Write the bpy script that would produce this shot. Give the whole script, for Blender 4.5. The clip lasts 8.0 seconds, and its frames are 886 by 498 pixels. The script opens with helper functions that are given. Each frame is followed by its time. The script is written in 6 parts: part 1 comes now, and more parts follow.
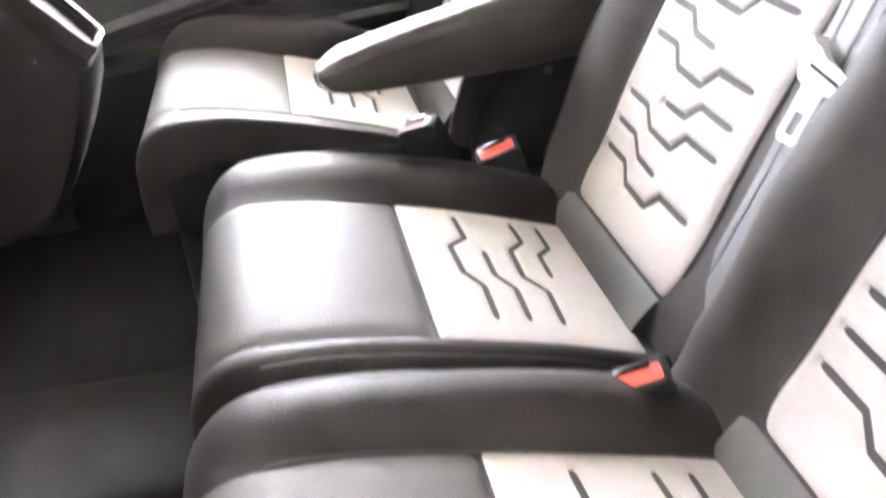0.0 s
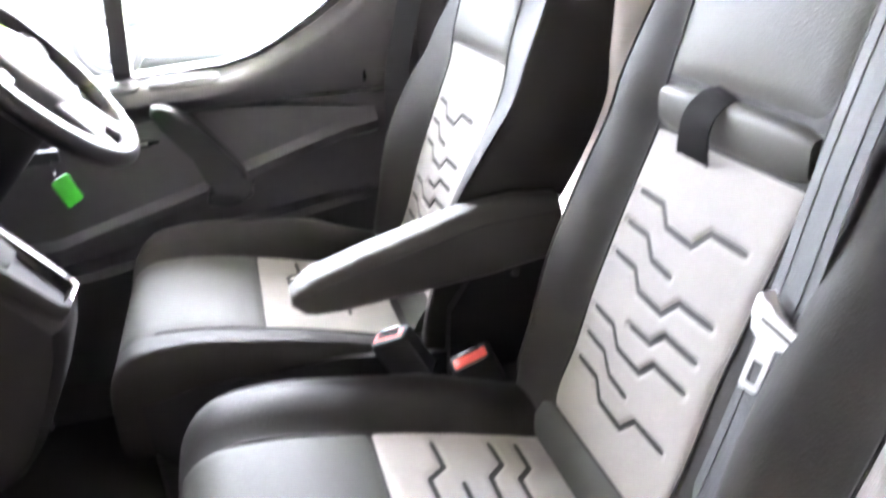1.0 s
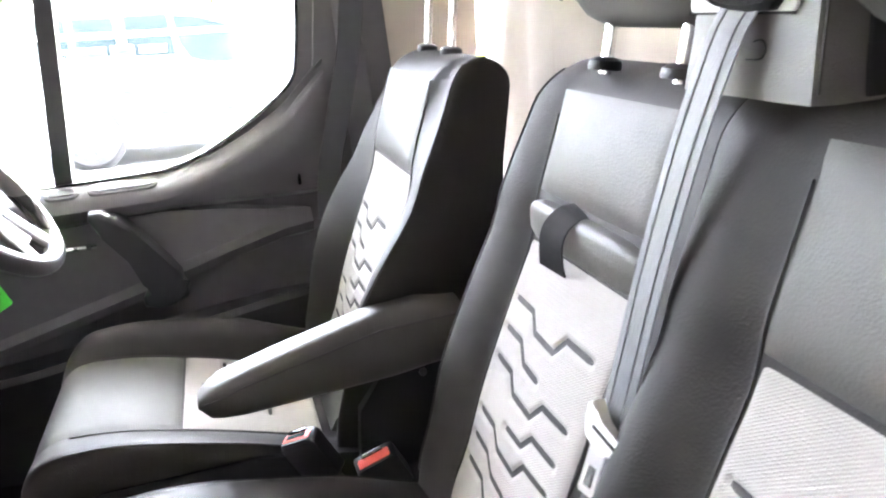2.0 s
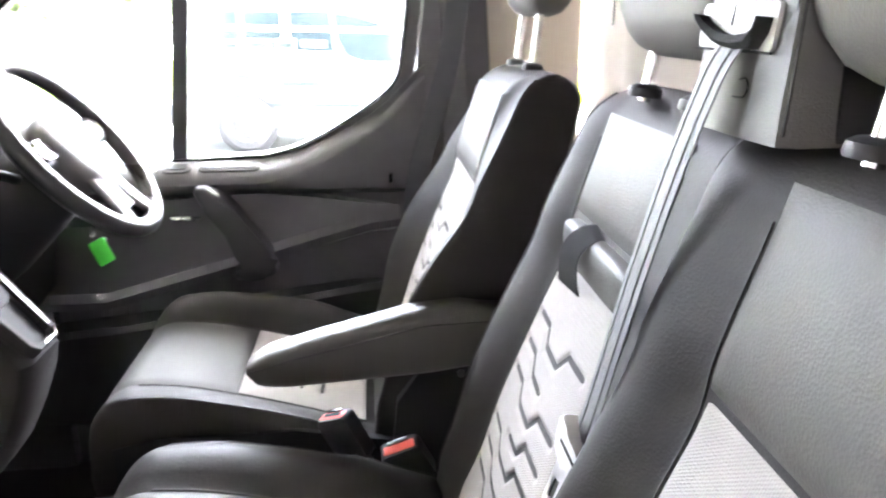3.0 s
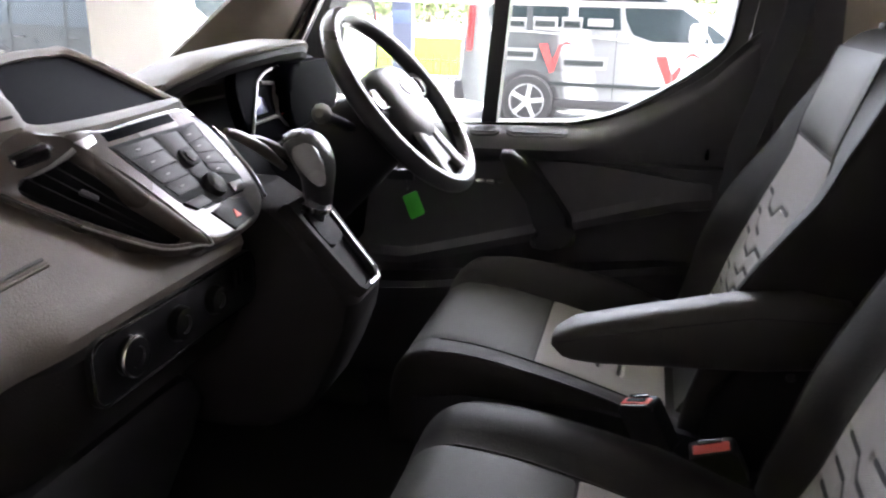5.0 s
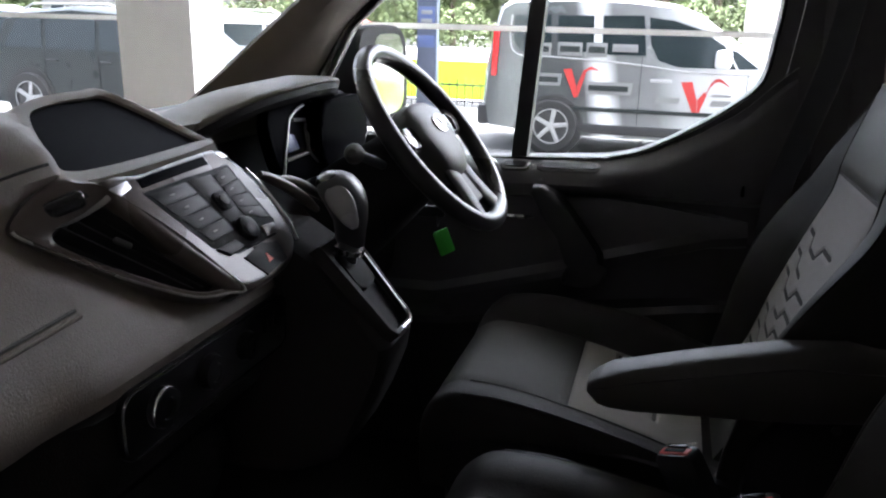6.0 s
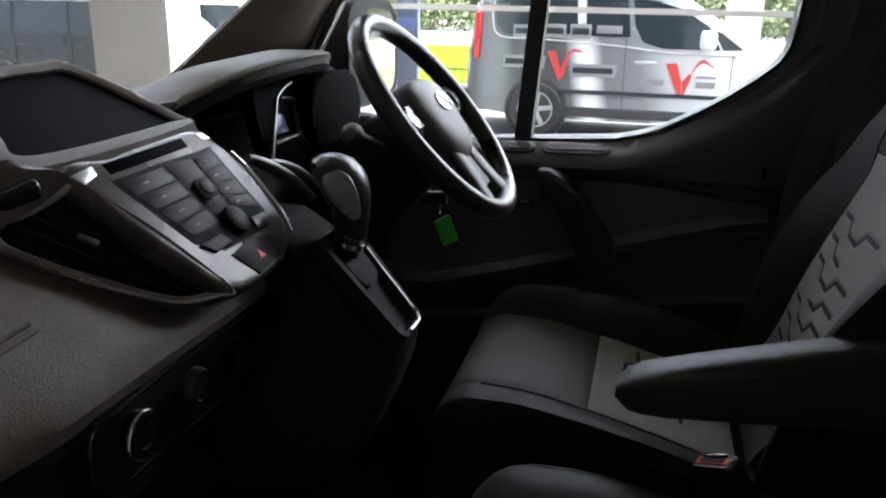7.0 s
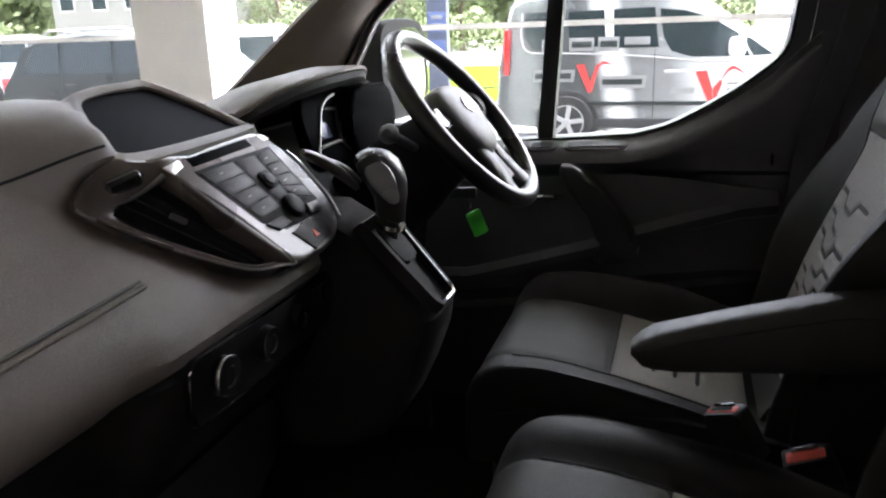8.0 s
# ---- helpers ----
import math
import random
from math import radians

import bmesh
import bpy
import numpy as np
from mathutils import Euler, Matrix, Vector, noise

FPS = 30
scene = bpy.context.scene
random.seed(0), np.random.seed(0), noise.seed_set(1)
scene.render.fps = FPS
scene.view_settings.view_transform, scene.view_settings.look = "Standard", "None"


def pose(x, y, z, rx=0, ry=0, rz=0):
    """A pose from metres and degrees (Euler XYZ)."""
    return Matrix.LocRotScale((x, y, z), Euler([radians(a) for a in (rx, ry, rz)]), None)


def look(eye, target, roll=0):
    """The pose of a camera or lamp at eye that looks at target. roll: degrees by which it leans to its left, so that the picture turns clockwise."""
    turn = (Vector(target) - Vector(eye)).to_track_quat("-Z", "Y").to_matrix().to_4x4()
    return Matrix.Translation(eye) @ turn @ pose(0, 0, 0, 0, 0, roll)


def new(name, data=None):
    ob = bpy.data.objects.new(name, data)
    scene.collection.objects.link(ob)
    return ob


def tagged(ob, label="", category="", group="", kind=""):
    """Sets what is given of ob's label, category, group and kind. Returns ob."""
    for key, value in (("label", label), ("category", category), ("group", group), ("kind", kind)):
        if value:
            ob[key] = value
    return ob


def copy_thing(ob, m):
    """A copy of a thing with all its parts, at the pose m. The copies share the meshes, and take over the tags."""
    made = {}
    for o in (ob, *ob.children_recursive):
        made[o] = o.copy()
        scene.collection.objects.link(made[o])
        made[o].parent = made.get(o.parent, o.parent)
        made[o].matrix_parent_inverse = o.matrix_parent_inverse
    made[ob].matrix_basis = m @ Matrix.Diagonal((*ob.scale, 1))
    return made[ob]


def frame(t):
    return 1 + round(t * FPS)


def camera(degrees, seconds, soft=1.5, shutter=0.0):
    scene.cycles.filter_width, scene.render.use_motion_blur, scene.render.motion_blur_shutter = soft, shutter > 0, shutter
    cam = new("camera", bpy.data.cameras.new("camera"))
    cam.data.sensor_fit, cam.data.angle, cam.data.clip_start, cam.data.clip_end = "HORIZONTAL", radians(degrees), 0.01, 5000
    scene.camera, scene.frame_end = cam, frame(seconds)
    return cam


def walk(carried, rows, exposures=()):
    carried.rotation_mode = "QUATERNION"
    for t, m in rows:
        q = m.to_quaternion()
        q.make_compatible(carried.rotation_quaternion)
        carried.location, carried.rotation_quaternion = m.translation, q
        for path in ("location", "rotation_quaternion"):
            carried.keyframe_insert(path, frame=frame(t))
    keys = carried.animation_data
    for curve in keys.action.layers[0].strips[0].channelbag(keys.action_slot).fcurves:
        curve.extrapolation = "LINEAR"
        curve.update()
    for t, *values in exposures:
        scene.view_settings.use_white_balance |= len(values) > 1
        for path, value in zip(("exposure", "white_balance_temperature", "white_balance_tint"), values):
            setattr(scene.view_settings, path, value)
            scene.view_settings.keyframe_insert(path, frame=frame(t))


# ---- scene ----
cam = camera(59.4, 8.0, 2.1, 0.5)
PATH = [
    (0, (-0.0133, -0.7310, 0.8338), (0.3555, 0.9209, -0.2317), 0.07),
    (0.5, (-0.0223, -0.6940, 0.8695), (0.3830, 1.0369, -0.0468), -0.33),
    (1, (0.0076, -0.6920, 0.9395), (0.4651, 1.0877, 0.1498), -2.80),
    (1.5, (0.0505, -0.7220, 0.9767), (0.6117, 1.0866, 0.3333), -3.98),
    (3, (0.2145, -0.8170, 0.9786), (0.3962, 1.0944, 0.4186), 1.06),
    (3.5, (0.2267, -0.8360, 0.9720), (0.1850, 1.0768, 0.3892), 1.88),
    (4, (0.2119, -0.8240, 0.9675), (0.0455, 1.0772, 0.3693), 1.57),
    (4.5, (0.1773, -0.7990, 0.9525), (-0.1429, 1.0800, 0.3467), 1.06),
    (5, (0.1267, -0.7640, 0.9380), (-0.3381, 1.0815, 0.3231), 1.43),
    (6.5, (0.0828, -0.7150, 0.9657), (-0.4442, 1.1352, 0.4188), 1.50),
    (7, (0.0428, -0.6510, 0.9345), (-0.4318, 1.1974, 0.3360), 1.22),
    (7.5, (0.0467, -0.6710, 0.9366), (-0.4699, 1.1687, 0.3461), -0.09),
    (8, (0.0882, -0.7780, 0.9218), (-0.4861, 1.0579, 0.3743), -1.92),
]
EXPOSURES = [(0.0, 8.25, 6600, 27), (0.5, 7.80, 6250, 25), (1.5, 7.68, 6250, 22), (4.0, 7.1, 6300, 22), (5.0, 5.36, 6350, 24), (6.3, 3.80, 6050, 20), (7.0, 3.74, 6150, 20), (8.0, 4.36, 6350, 21)]
walk(cam, [(t, look(eye, target, roll)) for t, eye, target, roll in PATH], EXPOSURES)

# ---- world, sun, lamps ----
world = bpy.data.worlds.new("sky")
scene.world = world
world.use_nodes = True
wn = world.node_tree.nodes
sky = wn.new("ShaderNodeTexSky")
sky.sky_type = 'NISHITA'
sky.sun_disc = False
sky.sun_elevation = radians(59)
sky.sun_rotation = radians(56)
sky.air_density = 0.6
sky.dust_density = 8.0
sky.ozone_density = 0.5
# an overcast sky: the blue is mostly veiled
veil = wn.new("ShaderNodeHueSaturation")
veil.inputs["Saturation"].default_value = 0.35
world.node_tree.links.new(sky.outputs[0], veil.inputs["Color"])
world.node_tree.links.new(veil.outputs[0], wn["Background"].inputs[0])
wn["Background"].inputs[1].default_value = 0.15

sun = new("sun", bpy.data.lights.new("sun", 'SUN'))
sun.data.energy = 1.4
sun.data.angle = radians(14)
sun.data.color = (1.0, 0.96, 0.9)
sun.matrix_basis = look((0, 0, 10), (-3.0, -2.0, 4.0))

# ---- materials ----
def mat(name, color, rough=0.5, metal=0.0, var=0.15, scale=40.0, bump=0.0, bscale=300.0, spec=0.5, coat=0.0, big=3.0, bvor=False):
    """A principled surface whose colour varies at two scales, with a fine relief."""
    m = bpy.data.materials.new(name)
    m.use_nodes = True
    nt = m.node_tree
    b = nt.nodes["Principled BSDF"]
    tc = nt.nodes.new("ShaderNodeTexCoord")
    n1 = nt.nodes.new("ShaderNodeTexNoise")
    n1.inputs["Scale"].default_value = scale
    n1.inputs["Detail"].default_value = 5
    n2 = nt.nodes.new("ShaderNodeTexNoise")
    n2.inputs["Scale"].default_value = big
    n2.inputs["Detail"].default_value = 3
    nt.links.new(tc.outputs["Object"], n1.inputs["Vector"])
    nt.links.new(tc.outputs["Object"], n2.inputs["Vector"])
    mx = nt.nodes.new("ShaderNodeMath")
    mx.operation = 'ADD'
    nt.links.new(n1.outputs["Fac"], mx.inputs[0])
    nt.links.new(n2.outputs["Fac"], mx.inputs[1])
    ramp = nt.nodes.new("ShaderNodeMapRange")
    ramp.inputs["From Min"].default_value = 0.6
    ramp.inputs["From Max"].default_value = 1.4
    ramp.inputs["To Min"].default_value = 1.0 - var
    ramp.inputs["To Max"].default_value = 1.0 + var
    nt.links.new(mx.outputs[0], ramp.inputs["Value"])
    vm = nt.nodes.new("ShaderNodeVectorMath")
    vm.operation = 'SCALE'
    vm.inputs[0].default_value = color[:3]
    nt.links.new(ramp.outputs[0], vm.inputs["Scale"])
    nt.links.new(vm.outputs[0], b.inputs["Base Color"])
    rr = nt.nodes.new("ShaderNodeMapRange")
    rr.inputs["From Min"].default_value = 0.3
    rr.inputs["From Max"].default_value = 0.7
    rr.inputs["To Min"].default_value = max(0.02, rough - 0.06)
    rr.inputs["To Max"].default_value = min(1.0, rough + 0.06)
    nt.links.new(n2.outputs["Fac"], rr.inputs["Value"])
    nt.links.new(rr.outputs[0], b.inputs["Roughness"])
    b.inputs["Metallic"].default_value = metal
    b.inputs["Specular IOR Level"].default_value = spec
    b.inputs["Coat Weight"].default_value = coat
    b.inputs["Coat Roughness"].default_value = 0.08
    if bump:
        if bvor:
            t = nt.nodes.new("ShaderNodeTexVoronoi")
            t.inputs["Scale"].default_value = bscale
            out = t.outputs["Distance"]
        else:
            t = nt.nodes.new("ShaderNodeTexNoise")
            t.inputs["Scale"].default_value = bscale
            t.inputs["Detail"].default_value = 3
            out = t.outputs["Fac"]
        nt.links.new(tc.outputs["Object"], t.inputs["Vector"])
        if bvor:
            # soft creases on top of the grain
            cr = nt.nodes.new("ShaderNodeTexNoise")
            cr.inputs["Scale"].default_value = 45
            cr.inputs["Detail"].default_value = 6
            cr.inputs["Distortion"].default_value = 1.5
            nt.links.new(tc.outputs["Object"], cr.inputs["Vector"])
            ad = nt.nodes.new("ShaderNodeMath")
            ad.operation = 'MULTIPLY_ADD'
            ad.inputs[1].default_value = 0.4
            nt.links.new(cr.outputs["Fac"], ad.inputs[0])
            nt.links.new(out, ad.inputs[2])
            out = ad.outputs[0]
        bp = nt.nodes.new("ShaderNodeBump")
        bp.inputs["Strength"].default_value = bump
        bp.inputs["Distance"].default_value = 0.002
        nt.links.new(out, bp.inputs["Height"])
        nt.links.new(bp.outputs[0], b.inputs["Normal"])
    return m


def cloth_material():
    """Light grey seat fabric with a small woven dot relief."""
    m = mat("woven_cloth", (0.24, 0.225, 0.21), 0.88, var=0.06, scale=60, spec=0.2)
    nt = m.node_tree
    b = nt.nodes["Principled BSDF"]
    tc = nt.nodes.new("ShaderNodeTexCoord")
    mp = nt.nodes.new("ShaderNodeMapping")
    mp.inputs["Rotation"].default_value = (0.0, 0.6, 0.0)
    nt.links.new(tc.outputs["Object"], mp.inputs["Vector"])
    v = nt.nodes.new("ShaderNodeTexVoronoi")
    v.inputs["Scale"].default_value = 420
    v.inputs["Randomness"].default_value = 0.25
    nt.links.new(mp.outputs[0], v.inputs["Vector"])
    bp = nt.nodes.new("ShaderNodeBump")
    bp.inputs["Strength"].default_value = 0.5
    bp.inputs["Distance"].default_value = 0.001
    # diagonal ribs of the weave
    wv = nt.nodes.new("ShaderNodeTexWave")
    wv.bands_direction = 'DIAGONAL'
    wv.inputs["Scale"].default_value = 150
    wv.inputs["Distortion"].default_value = 0.6
    nt.links.new(mp.outputs[0], wv.inputs["Vector"])
    sm = nt.nodes.new("ShaderNodeMath")
    sm.operation = 'MULTIPLY_ADD'
    sm.inputs[1].default_value = 0.35
    nt.links.new(wv.outputs["Fac"], sm.inputs[0])
    nt.links.new(v.outputs["Distance"], sm.inputs[2])
    nt.links.new(sm.outputs[0], bp.inputs["Height"])
    nt.links.new(bp.outputs[0], b.inputs["Normal"])
    b.inputs["Sheen Weight"].default_value = 0.2
    return m


def glass_material(name, tint=(0.92, 0.96, 0.95), rough=0.0):
    m = bpy.data.materials.new(name)
    m.use_nodes = True
    nt = m.node_tree
    nt.nodes.remove(nt.nodes["Principled BSDF"])
    tr = nt.nodes.new("ShaderNodeBsdfTransparent")
    tr.inputs[0].default_value = (*tint, 1)
    gl = nt.nodes.new("ShaderNodeBsdfGlossy")
    gl.inputs["Roughness"].default_value = rough
    lw = nt.nodes.new("ShaderNodeLayerWeight")
    lw.inputs[0].default_value = 0.5
    pw = nt.nodes.new("ShaderNodeMath")
    pw.operation = 'POWER'
    pw.inputs[1].default_value = 5.0
    nt.links.new(lw.outputs["Facing"], pw.inputs[0])
    fr = nt.nodes.new("ShaderNodeMapRange")
    fr.inputs["To Min"].default_value = 0.03
    fr.inputs["To Max"].default_value = 0.6
    nt.links.new(pw.outputs[0], fr.inputs["Value"])
    mx = nt.nodes.new("ShaderNodeMixShader")
    nt.links.new(fr.outputs[0], mx.inputs[0])
    nt.links.new(tr.outputs[0], mx.inputs[1])
    nt.links.new(gl.outputs[0], mx.inputs[2])
    nt.links.new(mx.outputs[0], nt.nodes["Material Output"].inputs[0])
    return m


LEATHER = mat("grey_leather", (0.046, 0.046, 0.041), 0.62, var=0.10, scale=25, bump=0.13, bscale=430, bvor=True, spec=0.18)
LEATHER_DARK = mat("dark_leather", (0.021, 0.0195, 0.0182), 0.60, var=0.12, scale=30, bump=0.12, bscale=430, bvor=True, spec=0.15)
BOLSTER = mat("bolster_leather", (0.028, 0.0265, 0.0240), 0.60, var=0.11, scale=28, bump=0.12, bscale=430, bvor=True, spec=0.16)
# the grey leather again, paler: windscreen light on the upper panels painted in
LEATHER_LIT = mat("lit_grey_leather", (0.064, 0.063, 0.055), 0.50, var=0.10, scale=25, bump=0.13, bscale=430, bvor=True, spec=0.2)
ARMREST = mat("armrest_leather", (0.040, 0.0375, 0.0335), 0.5, var=0.10, scale=25, bump=0.12, bscale=430, bvor=True, spec=0.3)
CLOTH = cloth_material()
GROOVE = mat("dark_groove_cloth", (0.013, 0.012, 0.011), 0.8, var=0.2, scale=200)
THREAD = mat("dark_seam", (0.015, 0.014, 0.013), 0.7)
PLASTIC = mat("black_plastic", (0.022, 0.022, 0.024), 0.48, var=0.12, scale=60, bump=0.3, bscale=700)
PLASTIC_DOOR = mat("charcoal_door_plastic", (0.085, 0.082, 0.085), 0.44, var=0.10, scale=50, bump=0.3, bscale=650)
DASH = mat("grey_brown_dash_plastic", (0.152, 0.128, 0.106), 0.52, var=0.07, scale=40, bump=0.35, bscale=600)
KNOB = mat("gloss_black_knob", (0.006, 0.006, 0.0065), 0.32, var=0.1, spec=0.3)
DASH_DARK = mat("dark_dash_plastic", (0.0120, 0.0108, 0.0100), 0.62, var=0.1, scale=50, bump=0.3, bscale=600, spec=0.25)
STACK = mat("dark_satin_trim", (0.078, 0.063, 0.053), 0.30, var=0.08, scale=50, coat=0.1)
KEYCAP = mat("black_keys", (0.015, 0.014, 0.014), 0.42, var=0.08, scale=60, spec=0.16)
MATTE = mat("matte_black", (0.013, 0.013, 0.014), 0.7, var=0.1, spec=0.25)
INLAY = mat("pale_grey_inlay", (0.24, 0.235, 0.235), 0.26, var=0.05, coat=0.4)
RIMLEATHER = mat("smooth_black_leather", (0.020, 0.019, 0.020), 0.30, var=0.1, bump=0.06, bscale=600, coat=0.15)
GLOSS = mat("gloss_black_trim", (0.012, 0.011, 0.012), 0.12, var=0.1, coat=0.6)
SCREEN = mat("dark_display", (0.0026, 0.0026, 0.0044), 0.5, var=0.1, spec=0.008)
CHROME = mat("chrome", (0.82, 0.82, 0.82), 0.12, metal=1.0, var=0.03)
SILVER = mat("satin_silver", (0.50, 0.50, 0.50), 0.3, metal=1.0, var=0.05)
STEEL = mat("bright_steel", (0.62, 0.62, 0.62), 0.4, metal=0.4, var=0.05)
RED = mat("red_plastic", (0.75, 0.10, 0.075), 0.45, var=0.06)
GREEN = mat("green_plastic", (0.05, 0.62, 0.04), 0.5, var=0.06)
WEBBING = mat("grey_webbing", (0.052, 0.053, 0.055), 0.45, var=0.08, scale=60, bump=0.5, bscale=900)
WEBRIB = mat("dark_webbing_rib", (0.042, 0.043, 0.045), 0.5, var=0.1)
STRAP = mat("black_strap", (0.009, 0.0085, 0.008), 0.8, var=0.15, spec=0.2, bump=0.5, bscale=800)
TOWER = mat("taupe_moulded_plastic", (0.060, 0.057, 0.051), 0.5, var=0.08, scale=40, bump=0.25, bscale=600)
CONSOLE = mat("brown_black_console_plastic", (0.018, 0.0162, 0.0155), 0.75, var=0.1, scale=50, bump=0.3, bscale=650, spec=0.18)
BEZEL = mat("dark_satin_bezel", (0.022, 0.020, 0.019), 0.7, var=0.08, scale=60, spec=0.15)
PALE = mat("pale_tongue_plastic", (0.55, 0.55, 0.54), 0.4, var=0.04)
CREAM = mat("cream_panel", (0.52, 0.47, 0.40), 0.6, var=0.07, scale=8, bump=0.2, bscale=200)
WHITE = mat("white_plastic", (0.33, 0.33, 0.32), 0.4, var=0.05)
HEADLINER = mat("light_headliner", (0.42, 0.41, 0.38), 0.9, var=0.05, bump=0.3, bscale=500)
CARPET = mat("black_rubber_mat", (0.015, 0.0145, 0.0145), 0.8, var=0.2, bump=0.5, bscale=300)
GLASS = glass_material("clear_glass")
WHITEWALL = mat("white_painted_wall", (0.72, 0.70, 0.66), 0.7, var=0.05, scale=6, big=0.6, bump=0.1, bscale=80)
# darker than white paint, to cut the light bounced into the cab
SHOWWALL = mat("dim_unseen_wall", (0.20, 0.187, 0.167), 0.8, var=0.05, scale=6, big=0.6)
COLUMN = mat("grey_white_column_paint", (0.75, 0.74, 0.71), 0.7, var=0.05, scale=6, big=0.6, bump=0.1, bscale=80)
HUB = mat("grey_hub_plastic", (0.11, 0.105, 0.10), 0.5, var=0.06, scale=60, bump=0.2, bscale=700)
BAND = mat("white_frosted_band", (0.82, 0.83, 0.82), 0.8, var=0.03)
TILE = mat("grey_floor_tile", (0.11, 0.104, 0.094), 0.3, var=0.08, scale=4, big=0.7)
ASPHALT = mat("asphalt", (0.13, 0.13, 0.128), 0.9, spec=0.1, var=0.2, scale=30, big=0.3, bump=0.4, bscale=60)
GRASS = mat("grass", (0.07, 0.105, 0.008), 0.95, spec=0.0, var=0.3, scale=8, big=0.4, bump=0.6, bscale=30)
ROADPALE = mat("pale_concrete", (0.40, 0.40, 0.38), 0.9, spec=0.1, var=0.12, scale=5, big=0.3)
LEAF = mat("tree_leaves", (0.095, 0.125, 0.052), 0.7, var=0.25, scale=2.0, big=0.5)
nt = LEAF.node_tree
tl = nt.nodes.new("ShaderNodeBsdfTranslucent")
tl.inputs[0].default_value = (0.10, 0.13, 0.05, 1)
mxs = nt.nodes.new("ShaderNodeMixShader")
mxs.inputs[0].default_value = 0.45
nt.links.new(nt.nodes["Principled BSDF"].outputs[0], mxs.inputs[1])
nt.links.new(tl.outputs[0], mxs.inputs[2])
nt.links.new(mxs.outputs[0], nt.nodes["Material Output"].inputs[0])
BARK = mat("bark", (0.12, 0.09, 0.065), 0.9, var=0.3, scale=15)
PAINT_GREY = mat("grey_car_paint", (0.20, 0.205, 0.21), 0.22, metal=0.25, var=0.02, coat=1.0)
# sky reflection painted into the wrap: dark tail, fading to silver at the nose
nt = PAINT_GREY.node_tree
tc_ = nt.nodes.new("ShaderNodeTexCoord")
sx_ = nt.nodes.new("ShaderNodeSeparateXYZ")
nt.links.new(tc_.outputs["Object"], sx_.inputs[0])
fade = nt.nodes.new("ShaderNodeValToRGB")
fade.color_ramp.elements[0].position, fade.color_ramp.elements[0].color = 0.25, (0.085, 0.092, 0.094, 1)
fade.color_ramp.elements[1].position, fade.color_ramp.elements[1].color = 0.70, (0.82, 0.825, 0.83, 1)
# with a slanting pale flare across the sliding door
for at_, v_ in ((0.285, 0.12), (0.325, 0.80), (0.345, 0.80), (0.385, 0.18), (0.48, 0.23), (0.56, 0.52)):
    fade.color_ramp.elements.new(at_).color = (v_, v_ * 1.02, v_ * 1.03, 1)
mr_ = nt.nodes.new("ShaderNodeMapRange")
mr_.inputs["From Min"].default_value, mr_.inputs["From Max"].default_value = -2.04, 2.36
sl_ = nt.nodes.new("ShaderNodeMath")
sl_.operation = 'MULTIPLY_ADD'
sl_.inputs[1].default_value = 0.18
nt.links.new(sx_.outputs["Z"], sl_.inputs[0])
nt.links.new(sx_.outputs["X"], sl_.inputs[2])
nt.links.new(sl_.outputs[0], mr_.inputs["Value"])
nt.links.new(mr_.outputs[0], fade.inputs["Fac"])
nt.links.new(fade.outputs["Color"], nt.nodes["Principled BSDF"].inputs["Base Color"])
PAINT_DARK = mat("dark_car_paint", (0.012, 0.017, 0.017), 0.32, var=0.05, spec=0.4)
PAINT_WHITE = mat("white_car_paint", (0.5, 0.51, 0.52), 0.3, var=0.03, coat=1.0)
PAINT_SILVER = mat("silver_car_paint", (0.45, 0.47, 0.48), 0.3, metal=0.4, var=0.04, coat=1.0)
RUBBER = mat("tyre_rubber", (0.02, 0.02, 0.02), 0.8, var=0.15)
CARGLASS = mat("dark_car_glass", (0.015, 0.022, 0.024), 0.08, var=0.1, spec=0.3)
DECAL_RED = mat("red_decal", (0.42, 0.030, 0.027), 0.4, var=0.04)
ALLOY = mat("silver_alloy", (0.30, 0.30, 0.30), 0.35, var=0.05)
DECAL_GREY = mat("silver_decal", (0.17, 0.17, 0.17), 0.4, var=0.05)
LAMP_RED = mat("red_tail_lamp", (0.5, 0.02, 0.02), 0.15, var=0.1, coat=0.5)
SIGNBLUE = mat("blue_sign", (0.05, 0.075, 0.17), 0.4, var=0.05)
SIGNDARK = mat("dark_sign", (0.05, 0.06, 0.09), 0.4, var=0.05)
BRICKWALL = mat("rendered_house_wall", (0.125, 0.125, 0.115), 0.9, var=0.12, scale=3)
ROOFTILE = mat("slate_roof", (0.12, 0.11, 0.11), 0.8, var=0.15, scale=6)
HEDGE = mat("hedge_leaves", (0.10, 0.13, 0.05), 0.8, var=0.35, scale=0.6, big=0.15)

# ---- mesh helpers ----
# the van stands slightly nose-up on the floor
CAB = pose(0, 0, 0.42, 0, -1.7, 0) @ Matrix.Translation((0, 0, -0.42))


def root(name, label, category, group="", kind="", m=None):
    """An empty that carries the parts of a thing."""
    ob = new(name)
    ob.matrix_basis = CAB if m is None else m
    return tagged(ob, label, category, group, kind)


